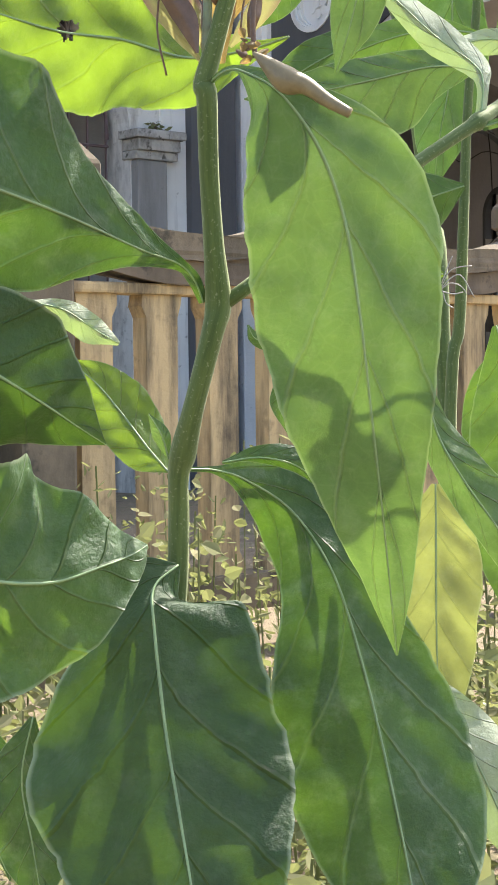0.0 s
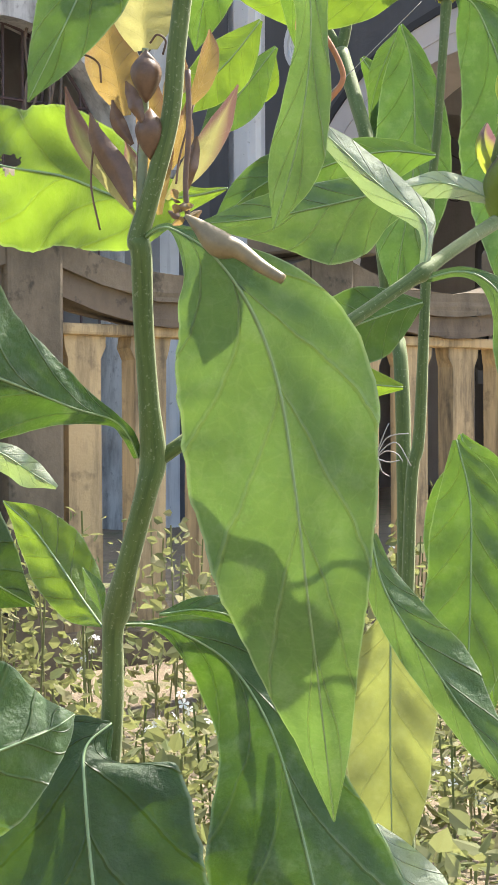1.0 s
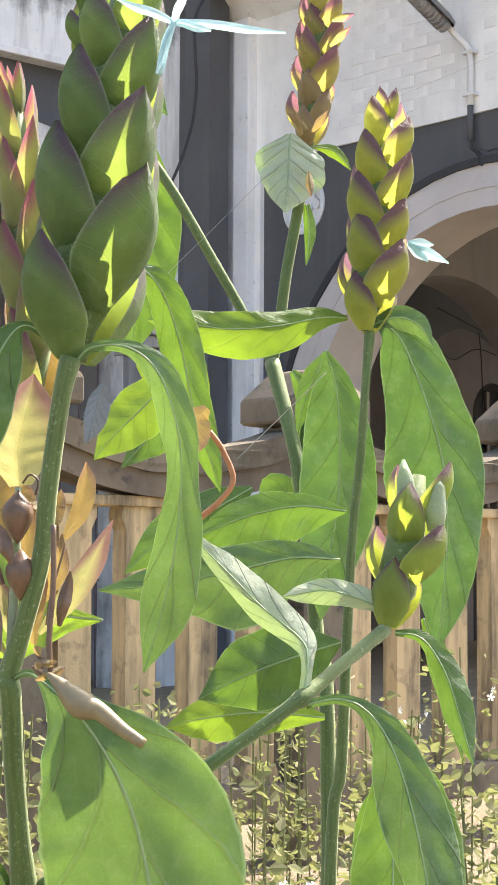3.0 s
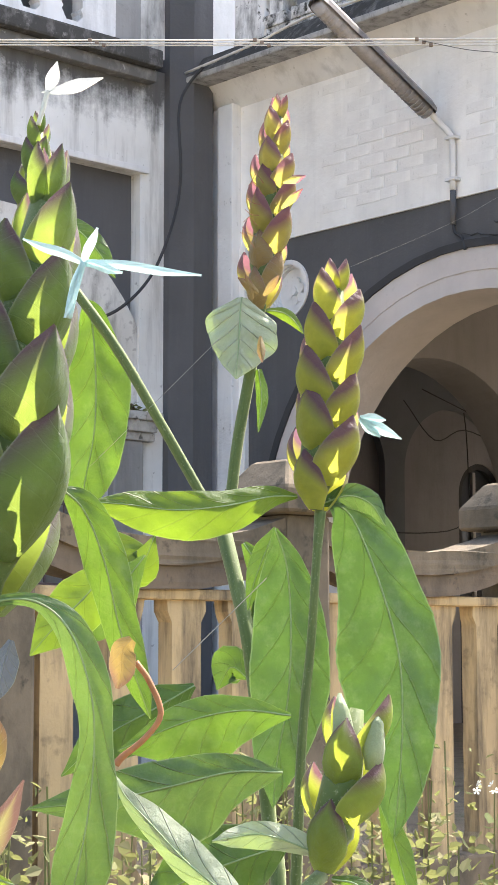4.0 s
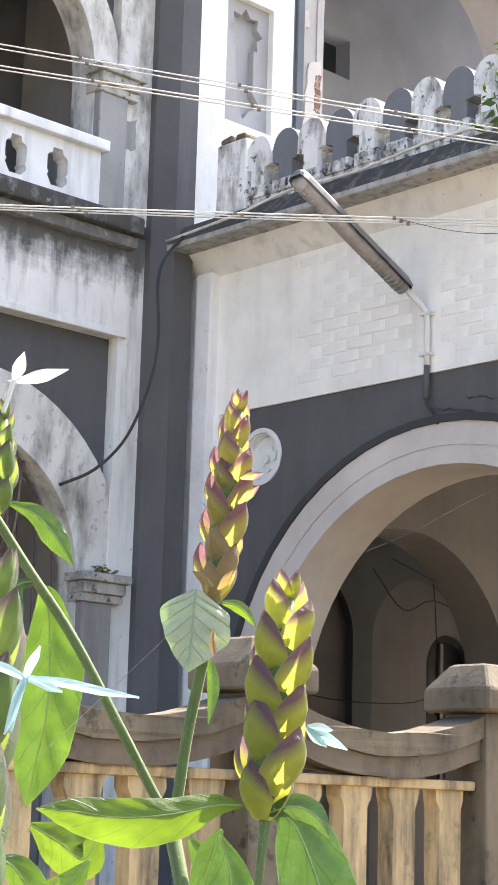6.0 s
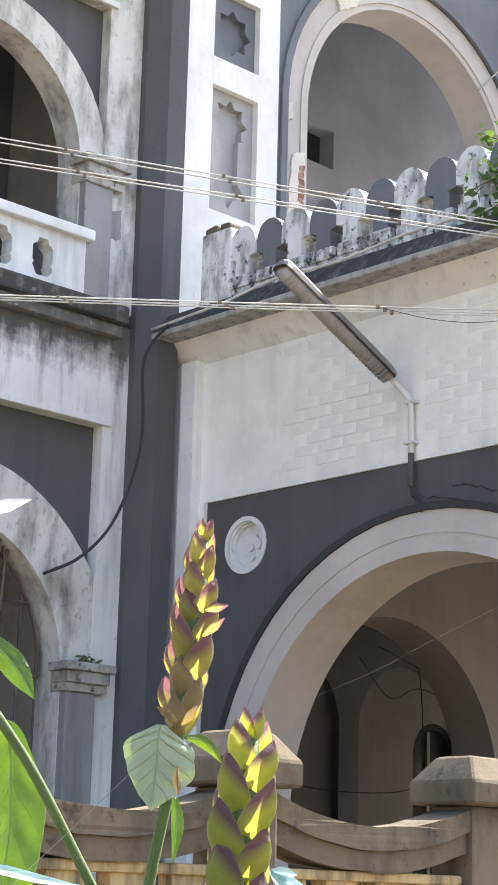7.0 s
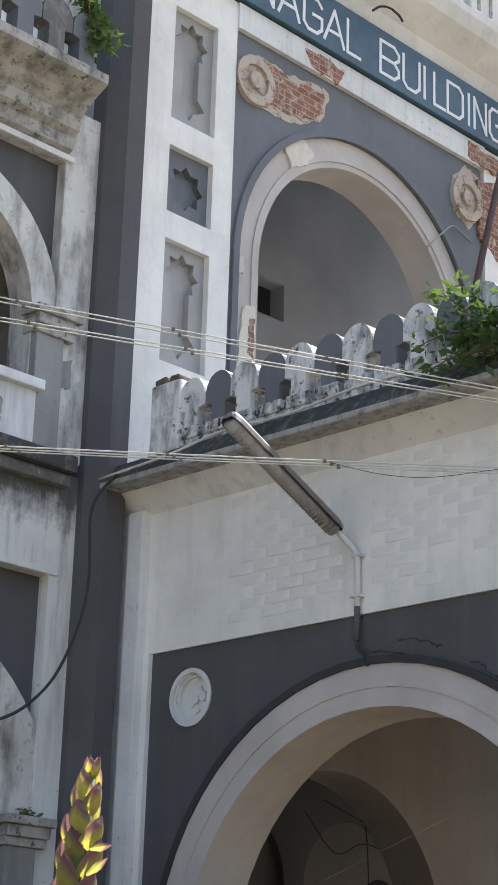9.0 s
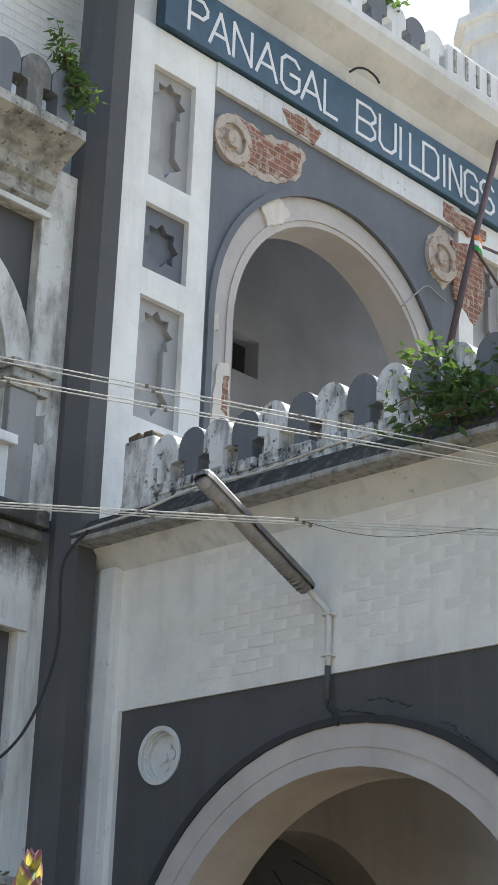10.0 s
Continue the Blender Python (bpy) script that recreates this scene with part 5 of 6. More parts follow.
leaf(front, [(0.023, 0.335, 0.8363, 0.0006, 0.0006), (0.0268, 0.3331, 0.8394, 0.0009, 0.0009), (0.0336, 0.3313, 0.8392, 0.0014, 0.0014), (0.0391, 0.3306, 0.8346, 0.0026, 0.0028), (0.0422, 0.3325, 0.8254, 0.0034, 0.0034), (0.0428, 0.3344, 0.8166, 0.0026, 0.0028), (0.0416, 0.3362, 0.8047, 0.0042, 0.0046), (0.039, 0.3381, 0.7927, 0.0044, 0.0048), (0.0356, 0.34, 0.7821, 0.0001, 0.0001)], LEAF_PALE, fold=0.35)
leaf(front, [(0.0273, 0.385, 0.8631, 0.0002, 0.0002), (0.0315, 0.39, 0.8587, 0.0031, 0.0036), (0.0349, 0.395, 0.8488, 0.0045, 0.0043), (0.0375, 0.4, 0.835, 0.0036, 0.0039), (0.0408, 0.405, 0.8234, 0.0024, 0.0024), (0.0424, 0.41, 0.8171, 0.0001, 0.0001)], LEAF, fold=0.3, wave=0.05)
stalk(front, [(0.0123, 0.351, 0.74, 0.0014), (0.0427, 0.354, 0.7619, 0.0014), (0.0529, 0.358, 0.7693, 0.0013), (0.0605, 0.362, 0.7747, 0.0014), (0.0625, 0.3632, 0.7761, 0.0018), (0.0645, 0.365, 0.7777, 0.0014), (0.0697, 0.372, 0.7819, 0.0013), (0.0782, 0.388, 0.7884, 0.0015)], STEM, 'branch')
leaf(front, [(0.063, 0.363, 0.7768, 0.001, 0.001), (0.0636, 0.3642, 0.7837, 0.0013, 0.0013), (0.062, 0.3653, 0.7875, 0.0028, 0.0024), (0.0546, 0.3665, 0.7934, 0.0039, 0.0031), (0.0479, 0.3677, 0.8, 0.0031, 0.0024), (0.0432, 0.3688, 0.8047, 0.0015, 0.0013), (0.0411, 0.37, 0.8083, 0.0001, 0.0001)], LEAF_DOWN_LIT, fold=0.5, wave=0.06)
leaf(front, [(0.0634, 0.363, 0.775, 0.0008, 0.0008), (0.0693, 0.3618, 0.7762, 0.001, 0.001), (0.0741, 0.3605, 0.7748, 0.0015, 0.0015), (0.0783, 0.3592, 0.7701, 0.0032, 0.0036), (0.0816, 0.358, 0.7624, 0.006, 0.0051), (0.0843, 0.356, 0.7522, 0.006, 0.0068), (0.0864, 0.354, 0.7411, 0.0038, 0.0066), (0.0876, 0.352, 0.7322, 0.0042, 0.0042), (0.088, 0.35, 0.724, 0.0001, 0.0001)], LEAF_PALE, fold=0.25, wave=0.05)
leaf(front, [(0.0786, 0.388, 0.7916, 0.0006, 0.0006), (0.0748, 0.3872, 0.7938, 0.0025, 0.0016), (0.0673, 0.3865, 0.7962, 0.0025, 0.003), (0.0616, 0.3858, 0.7957, 0.0018, 0.0021), (0.0576, 0.385, 0.795, 0.0001, 0.0001)], LEAF_DOWN_LIT, fold=0.4, wave=0.08)
leaf(front, [(0.0802, 0.388, 0.7878, 0.0006, 0.0006), (0.0856, 0.386, 0.7867, 0.0012, 0.0016), (0.09, 0.384, 0.7805, 0.0025, 0.003), (0.093, 0.382, 0.7716, 0.003, 0.003), (0.0955, 0.38, 0.7623, 0.0001, 0.0001)], LEAF, fold=0.4)
spike(front, (0.0788, 0.389, 0.7895), (0.0858, 0.392, 0.8225), 0.0168, 4, BRACT_FRESH, buds=True, taper=0.25, turn=315)
leaf(front, [(0.0524, 0.39, 0.7243, 0.0012, 0.0012), (0.0547, 0.3892, 0.7144, 0.0037, 0.0037), (0.0597, 0.3883, 0.7052, 0.0049, 0.0061), (0.0668, 0.3875, 0.6949, 0.0049, 0.0075), (0.0736, 0.3867, 0.6847, 0.0042, 0.0054), (0.0798, 0.3858, 0.6757, 0.0024, 0.0024), (0.0838, 0.385, 0.669, 0.0001, 0.0001)], LEAF_PALE, fold=0.4, wave=0.08)
leaf(front, [(0.0531, 0.41, 0.6597, 0.0005, 0.0005), (0.0586, 0.4067, 0.6496, 0.0051, 0.0064), (0.0658, 0.4033, 0.6352, 0.0082, 0.0082), (0.0734, 0.4, 0.6174, 0.0001, 0.0001)], LEAF_DOWN_LIT, fold=0.3, wave=0.1)
spike(front, (0.0232, 0.338, 0.8375), (0.0338, 0.338, 0.9165), 0.0275, 8, BRACT, taper=0.50, turn=315)
spike(front, (0.0096, 0.372, 0.8309), (0.0040, 0.372, 0.8991), 0.0150, 7, BRACT_DRY, dry=3, turn=315)
leaf(front, [(0.0109, 0.34, 0.7849, 0.0003, 0.0003), (0.006, 0.34, 0.7918, 0.0017, 0.0017), (0.0004, 0.34, 0.8, 0.0021, 0.0019), (-0.002, 0.34, 0.8086, 0.0001, 0.0001)], BRACT_L, fold=0.5, name='dry_bract')
leaf(front, [(0.0107, 0.335, 0.7858, 0.0003, 0.0003), (0.0084, 0.335, 0.7923, 0.0022, 0.002), (0.0047, 0.335, 0.7983, 0.0016, 0.0016), (0.0034, 0.335, 0.8029, 0.0001, 0.0001)], SEED, fold=0.5, name='dry_bract')
leaf(front, [(0.0082, 0.345, 0.8040, 0.001, 0.001), (0.0066, 0.345, 0.8115, 0.0044, 0.0050), (0.0052, 0.345, 0.8185, 0.0036, 0.0048), (0.0057, 0.345, 0.8252, 0.0001, 0.0001)], HUSK, fold=0.5, name='dry_bract')
leaf(front, [(0.0124, 0.342, 0.8154, 0.0021, 0.0021), (0.0119, 0.342, 0.8225, 0.0065, 0.0062), (0.0135, 0.342, 0.8296, 0.0057, 0.0057), (0.0148, 0.342, 0.8357, 0.0001, 0.0001)], BRACT_L, fold=0.5, name='dry_bract')
leaf(front, [(0.0157, 0.345, 0.7886, 0.0004, 0.0004), (0.0207, 0.345, 0.7952, 0.0025, 0.0021), (0.0254, 0.345, 0.8023, 0.0023, 0.0019), (0.029, 0.345, 0.8093, 0.0001, 0.0001)], BRACT_L, fold=0.5, name='dry_bract')
leaf(front, [(0.0195, 0.348, 0.8059, 0.0006, 0.0006), (0.0222, 0.348, 0.811, 0.0019, 0.0017), (0.0235, 0.348, 0.8162, 0.0017, 0.0017), (0.0235, 0.348, 0.8201, 0.0001, 0.0001)], HUSK, fold=0.5, name='dry_bract')
leaf(front, [(0.0105, 0.338, 0.7976, 0.0004, 0.0004), (0.0079, 0.338, 0.8017, 0.0014, 0.0014), (0.0069, 0.338, 0.8057, 0.0001, 0.0001)], SEED, fold=0.5, name='dry_bract')
leaf(front, [(0.0138, 0.35, 0.7864, 0.0005, 0.0005), (0.0132, 0.35, 0.7958, 0.0027, 0.0027), (0.0122, 0.35, 0.8052, 0.0032, 0.003), (0.013, 0.35, 0.8125, 0.0001, 0.0001)], HUSK, fold=0.5, name='dry_bract')
leaf(front, [(0.0161, 0.347, 0.7944, 0.0005, 0.0005), (0.0184, 0.347, 0.8006, 0.0021, 0.0023), (0.0194, 0.347, 0.8068, 0.0001, 0.0001)], HUSK, fold=0.5, name='dry_bract')
for x0, z0, x1, z1, w, y, mat in ((0.0120, 0.7860, 0.0085, 0.7990, 0.0017, 0.343, BRACT_L), (0.0125, 0.7870, 0.0165, 0.8005, 0.0018, 0.346, HUSK), (0.0128, 0.8010, 0.0098, 0.8085, 0.0014, 0.335, SEED), (0.0150, 0.8060, 0.0188, 0.8150, 0.0022, 0.349, HUSK), (0.0105, 0.8070, 0.0112, 0.8170, 0.0030, 0.350, HUSK), (0.0195, 0.7900, 0.0215, 0.8000, 0.0013, 0.344, SEED)):
    leaf(front, [(x0, y, z0, 0.0004, 0.0004), (x0 * 0.6 + x1 * 0.4, y - 0.001, z0 * 0.6 + z1 * 0.4, w, w * 0.9), (x0 * 0.25 + x1 * 0.75, y, z0 * 0.25 + z1 * 0.75, w * 0.8, w * 0.7), (x1, y, z1, 0.0001, 0.0001)], mat, fold=0.6, wave=0.10, name='dry_bract')
stalk(front, [(0.0119, 0.339, 0.7840, 0.0010), (0.0122, 0.339, 0.7930, 0.0009), (0.0126, 0.339, 0.8030, 0.0008), (0.0128, 0.339, 0.8150, 0.0006)], BUD, 'rachis')
seed_pod(front, (0.0132, 0.337, 0.8103), 0.0027)
seed_pod(front, (0.0139, 0.337, 0.8), 0.0026)
stalk(front, [(0.0116, 0.34, 0.7847, 0.0007), (0.0117, 0.34, 0.7948, 0.0007), (0.0124, 0.34, 0.8059, 0.0007), (0.0127, 0.34, 0.812, 0.0007)], SEED, 'dry_stalk')
stalk(front, [(0.0223, 0.323, 0.8079, 0.0005), (0.0224, 0.323, 0.7974, 0.0005), (0.0218, 0.323, 0.7888, 0.0005), (0.0222, 0.323, 0.7825, 0.0005)], SEED, 'dry_stalk')
crumple = random.Random(21)
for k in range(9):
    c = Vector((0.0216 + crumple.uniform(-0.0016, 0.0016), 0.322, 0.7830 + crumple.uniform(-0.0012, 0.0030)))
    d = Vector((crumple.uniform(-0.0022, 0.0022), crumple.uniform(-0.0015, 0.0015), crumple.uniform(-0.0020, 0.0024)))
    leaf(front, [(*c, 0.0003, 0.0003), (*(c + d * 0.5), 0.0008, 0.0007), (*(c + d), 0.0002, 0.0002)], HUSK if k % 3 else SEED, fold=0.7, name='dry_bract')
stalk(front, [(0.022, 0.321, 0.783, 0.0003), (0.0244, 0.3204, 0.781, 0.0013), (0.0278, 0.3198, 0.778, 0.0024), (0.0312, 0.3192, 0.7768, 0.0016), (0.035, 0.3186, 0.774, 0.0012), (0.0388, 0.318, 0.7717, 0.0009)], POD, 'seed_capsule')
stalk(front, [(0.0419, 0.391, 0.8289, 0.0006), (0.0446, 0.391, 0.8251, 0.0006), (0.0469, 0.391, 0.8189, 0.0006), (0.0439, 0.391, 0.8142, 0.0006), (0.0394, 0.391, 0.8105, 0.0007), (0.0381, 0.391, 0.809, 0.0008)], HUSK_RED, 'dry_stalk')
leaf(front, [(0.042, 0.385, 0.8333, 0.0009, 0.0009), (0.0401, 0.385, 0.8312, 0.0024, 0.0026), (0.0398, 0.385, 0.8268, 0.0024, 0.0024), (0.0391, 0.385, 0.8238, 0.0004, 0.0004)], HUSK, fold=0.5, name='dry_bract')
leaf(front, [(0.0289, 0.333, 0.833, 0.0005, 0.0005), (0.0279, 0.333, 0.8295, 0.002, 0.0022), (0.0269, 0.333, 0.8255, 0.0016, 0.0018), (0.0259, 0.333, 0.8225, 0.0002, 0.0002)], ASH, fold=0.6, name='dry_flower')
leaf(front, [(0.0425, 0.32, 0.8936, 0.0005, 0.0005), (0.049, 0.3193, 0.893, 0.0008, 0.0008), (0.0555, 0.3187, 0.8917, 0.0007, 0.0007), (0.0619, 0.318, 0.8908, 0.0001, 0.0001)], PETAL, fold=0.3, name='petal')
leaf(front, [(0.0425, 0.32, 0.8936, 0.0005, 0.0005), (0.0393, 0.3193, 0.8951, 0.0008, 0.0008), (0.0361, 0.3187, 0.896, 0.0007, 0.0007), (0.033, 0.318, 0.8972, 0.0001, 0.0001)], PETAL, fold=0.3, name='petal')
leaf(front, [(0.0425, 0.32, 0.8936, 0.0005, 0.0005), (0.0416, 0.3193, 0.8908, 0.0008, 0.0008), (0.0408, 0.3187, 0.8873, 0.0007, 0.0007), (0.0399, 0.318, 0.8842, 0.0001, 0.0001)], PETAL, fold=0.3, name='petal')
leaf(front, [(0.0425, 0.32, 0.8936, 0.0005, 0.0005), (0.0433, 0.3193, 0.8957, 0.0008, 0.0008), (0.0442, 0.3187, 0.8971, 0.0007, 0.0007), (0.0451, 0.318, 0.8988, 0.0001, 0.0001)], PETAL, fold=0.3, name='petal')
leaf(front, [(0.0425, 0.32, 0.8936, 0.0005, 0.0005), (0.0447, 0.3193, 0.8932, 0.0008, 0.0008), (0.047, 0.3187, 0.8921, 0.0007, 0.0007), (0.0492, 0.318, 0.8914, 0.0001, 0.0001)], PETAL, fold=0.3, name='petal')
stalk(front, [(0.0403, 0.32, 0.8845, 0.0005), (0.0416, 0.32, 0.8901, 0.0005), (0.0426, 0.32, 0.8936, 0.0005)], PETAL, 'flower_tube')
stalk(back, [(0.073, 0.552, 0.8704, 0.0017), (0.0719, 0.55, 0.8563, 0.0013), (0.0702, 0.55, 0.8325, 0.0013), (0.0675, 0.55, 0.8044, 0.0014), (0.0648, 0.55, 0.7446, 0.0018), (0.0614, 0.55, 0.703, 0.0019), (0.0574, 0.55, 0.45, 0.0025), (0.0534, 0.55, -0.02, 0.003)], STEM, 'stem')
stalk(back, [(0.052, 0.612, 0.9423, 0.0019), (0.0486, 0.611, 0.9196, 0.0019), (0.0447, 0.61, 0.8973, 0.0019), (0.0422, 0.61, 0.8772, 0.0019), (0.0402, 0.61, 0.8681, 0.0019)], STEM, 'stem')
stalk(back, [(-0.0232, 0.61, 0.9682, 0.0017), (-0.0108, 0.61, 0.9503, 0.0017), (0.0053, 0.61, 0.9279, 0.0017), (0.0204, 0.61, 0.9022, 0.0017), (0.0343, 0.61, 0.8779, 0.0017), (0.0402, 0.61, 0.8681, 0.0017)], STEM, 'stem')
stalk(back, [(0.0402, 0.61, 0.8681, 0.0026), (0.0452, 0.6, 0.8506, 0.0024), (0.0503, 0.59, 0.829, 0.0023), (0.0562, 0.585, 0.7797, 0.0023), (0.0604, 0.57, 0.7289, 0.0024), (0.0604, 0.57, 0.4, 0.003), (0.0554, 0.57, -0.02, 0.003)], STEM, 'stem')
spike(back, (0.0515, 0.612, 0.9400), (0.0585, 0.614, 1.0140), 0.0180, 11, BRACT_RIPE, taper=0.38, dry=3, turn=315)
spike(back, (0.0722, 0.552, 0.8707), (0.0785, 0.553, 0.9435), 0.0245, 9, BRACT_YELLOW, taper=0.36, turn=315)
for x, z, dx, dz, mat in ((0.0598, 0.9800, 0.0075, 0.0012, BRACT_RIPE), (0.0592, 0.9715, 0.0070, 0.0055, BRACT_DRY), (0.0520, 0.9440, -0.0065, 0.0045, HUSK), (0.0535, 0.9430, 0.0050, 0.0060, HUSK), (0.0500, 0.9420, -0.0020, 0.0075, HUSK), (0.0525, 0.9300, 0.0008, -0.0090, HUSK)):
    leaf(back, [(x, 0.602, z, 0.0005, 0.0005), (x + dx * 0.5, 0.600, z + dz * 0.5, 0.0015, 0.0013), (x + dx, 0.599, z + dz, 0.0002, 0.0002)], mat, fold=0.6, name='dry_bract')
for k in range(7):
    c = Vector((0.0535 - 0.0005 * k, 0.603, 0.9800 - 0.0035 * k))
    stalk(back, [(*c, 0.00012), (c.x - 0.0025, c.y, c.z + random.uniform(0.0, 0.004), 0.0001), (c.x - 0.0045, c.y, c.z + random.uniform(-0.002, 0.006), 0.0001)], HUSK_RED, 'tendril')
spike(back, (-0.0217, 0.605, 0.9664), (-0.0201, 0.605, 1.0030), 0.0161, 6, BRACT)
leaf(back, [(0.0464, 0.605, 0.9433, 0.0018, 0.0018), (0.0459, 0.6038, 0.938, 0.0112, 0.0105), (0.0456, 0.6025, 0.9296, 0.0094, 0.0119), (0.0452, 0.6012, 0.9222, 0.0054, 0.0068), (0.0449, 0.6, 0.916, 0.0002, 0.0002)], LEAF_DOWN_LIT, fold=0.4)
leaf(back, [(0.0538, 0.61, 0.9399, 0.0005, 0.0005), (0.0593, 0.61, 0.939, 0.0022, 0.0018), (0.0629, 0.61, 0.9363, 0.0018, 0.0015), (0.0659, 0.61, 0.932, 0.0002, 0.0002)], LEAF_LIT, fold=0.3)
leaf(back, [(0.0513, 0.61, 0.9206, 0.0011, 0.0011), (0.0523, 0.61, 0.9115, 0.0018, 0.0022), (0.0513, 0.61, 0.9002, 0.0002, 0.0002)], LEAF, fold=0.4)
leaf(back, [(0.0665, 0.552, 0.8747, 0.0006, 0.0006), (0.0586, 0.5486, 0.8743, 0.0035, 0.0035), (0.0461, 0.5452, 0.8715, 0.0048, 0.008), (0.0321, 0.5418, 0.8702, 0.0054, 0.008), (0.0197, 0.5384, 0.8715, 0.0038, 0.0057), (0.0091, 0.535, 0.8721, 0.0002, 0.0002)], LEAF_LIT, fold=0.35, wave=0.05)
leaf(back, [(0.073, 0.552, 0.8723, 0.0008, 0.0008), (0.081, 0.552, 0.8748, 0.0036, 0.0036), (0.0875, 0.552, 0.8724, 0.0032, 0.0032), (0.0915, 0.552, 0.8661, 0.0002, 0.0002)], LEAF_PALE, fold=0.3)
leaf(back, [(0.0596, 0.56, 0.8658, 0.0007, 0.0007), (0.0628, 0.563, 0.8548, 0.0076, 0.0053), (0.0638, 0.566, 0.837, 0.0116, 0.0103), (0.0628, 0.569, 0.8174, 0.0117, 0.0114), (0.0595, 0.572, 0.7994, 0.0076, 0.0076), (0.0578, 0.575, 0.7846, 0.0002, 0.0002)], LEAF_BACK, fold=0.2)
leaf(back, [(0.0754, 0.552, 0.874, 0.001, 0.001), (0.0826, 0.5547, 0.8677, 0.0073, 0.0081), (0.0907, 0.5573, 0.847, 0.0137, 0.0111), (0.0953, 0.56, 0.8278, 0.0184, 0.0121), (0.0959, 0.5617, 0.8087, 0.0148, 0.0096), (0.0947, 0.5633, 0.7912, 0.0076, 0.0073), (0.0932, 0.565, 0.7769, 0.0002, 0.0002)], LEAF_BACK, fold=0.15)
leaf(back, [(-0.0058, 0.61, 0.9443, 0.0006, 0.0006), (-0.0036, 0.613, 0.9385, 0.0042, 0.0049), (-0.0025, 0.616, 0.9209, 0.0091, 0.0106), (-0.0032, 0.619, 0.9023, 0.011, 0.0107), (-0.0067, 0.622, 0.8855, 0.008, 0.008), (-0.0093, 0.625, 0.8721, 0.0002, 0.0002)], LEAF, fold=0.12, wave=0.04)
leaf(back, [(-0.0064, 0.61, 0.9456, 0.0006, 0.0006), (-0.0133, 0.6067, 0.9431, 0.0023, 0.003), (-0.0159, 0.6033, 0.9323, 0.006, 0.0056), (-0.0152, 0.6, 0.9154, 0.0002, 0.0002)], LEAF, fold=0.3)
leaf(back, [(-0.0176, 0.608, 0.9712, 0.0006, 0.0006), (-0.0085, 0.608, 0.9676, 0.003, 0.0034), (-0.0011, 0.608, 0.9601, 0.0045, 0.0038), (0.005, 0.608, 0.9507, 0.0002, 0.0002)], LEAF, fold=0.25)
leaf(back, [(-0.0033, 0.6, 0.8669, 0.0009, 0.0009), (0.006, 0.6, 0.8618, 0.0077, 0.0066), (0.0144, 0.6, 0.8567, 0.0064, 0.0064), (0.0194, 0.6, 0.8666, 0.0002, 0.0002)], LEAF_LIT, fold=0.2)
leaf(back, [(0.0586, 0.58, 0.8675, 0.0007, 0.0007), (0.0553, 0.58, 0.8598, 0.0039, 0.0035), (0.0521, 0.58, 0.8512, 0.0028, 0.0028), (0.0501, 0.58, 0.8427, 0.0002, 0.0002)], LEAF, fold=0.3)
leaf(back, [(-0.0168, 0.6, 1.0107, 0.0006, 0.0006), (-0.0151, 0.6, 1.0158, 0.0023, 0.0023), (-0.0135, 0.6, 1.021, 0.0002, 0.0002)], PETAL_WHITE, fold=0.3, name='petal')
leaf(back, [(-0.0168, 0.6, 1.0107, 0.0006, 0.0006), (-0.0076, 0.6, 1.0129, 0.0023, 0.0023), (0.0016, 0.6, 1.0152, 0.0002, 0.0002)], PETAL_WHITE, fold=0.3, name='petal')
leaf(back, [(-0.0168, 0.6, 1.0107, 0.0006, 0.0006), (-0.0168, 0.6, 1.0112, 0.0023, 0.0023), (-0.0168, 0.6, 1.0116, 0.0002, 0.0002)], PETAL_WHITE, fold=0.3, name='petal')
stalk(back, [(-0.0195, 0.6, 1, 0.0008), (-0.0179, 0.6, 1.0058, 0.0008), (-0.0166, 0.6, 1.0113, 0.0008)], PETAL_WHITE, 'flower_tube')
leaf(back, [(0.0844, 0.555, 0.8976, 0.0007, 0.0007), (0.0904, 0.555, 0.8944, 0.0017, 0.0017), (0.0964, 0.555, 0.8913, 0.0002, 0.0002)], PETAL, fold=0.3, name='petal')
leaf(back, [(0.0844, 0.555, 0.8976, 0.0007, 0.0007), (0.0881, 0.555, 0.8973, 0.0017, 0.0017), (0.0919, 0.555, 0.8969, 0.0002, 0.0002)], PETAL, fold=0.3, name='petal')
leaf(back, [(0.0844, 0.555, 0.8976, 0.0007, 0.0007), (0.0873, 0.555, 0.8948, 0.0017, 0.0017), (0.0903, 0.555, 0.8919, 0.0002, 0.0002)], PETAL, fold=0.3, name='petal')
leaf(back, [(0.067, 0.46, 0.8029, 0.0006, 0.0006), (0.0553, 0.4575, 0.8031, 0.0044, 0.0085), (0.0417, 0.455, 0.8, 0.0062, 0.0148), (0.0269, 0.4525, 0.7969, 0.0057, 0.0066), (0.0094, 0.45, 0.7951, 0.0001, 0.0001)], LEAF_PALE, fold=0.12, wave=0.04)
leaf(back, [(0.0654, 0.52, 0.7802, 0.0008, 0.0008), (0.0529, 0.52, 0.7762, 0.0094, 0.0104), (0.0388, 0.52, 0.7707, 0.0094, 0.0104), (0.0262, 0.52, 0.7643, 0.0002, 0.0002)], LEAF, fold=0.15)
leaf(back, [(0.06, 0.55, 0.7572, 0.0008, 0.0008), (0.0417, 0.55, 0.7584, 0.0077, 0.0067), (0.0251, 0.55, 0.7566, 0.006, 0.007), (0.0131, 0.55, 0.7538, 0.0002, 0.0002)], LEAF_LIT, fold=0.2)
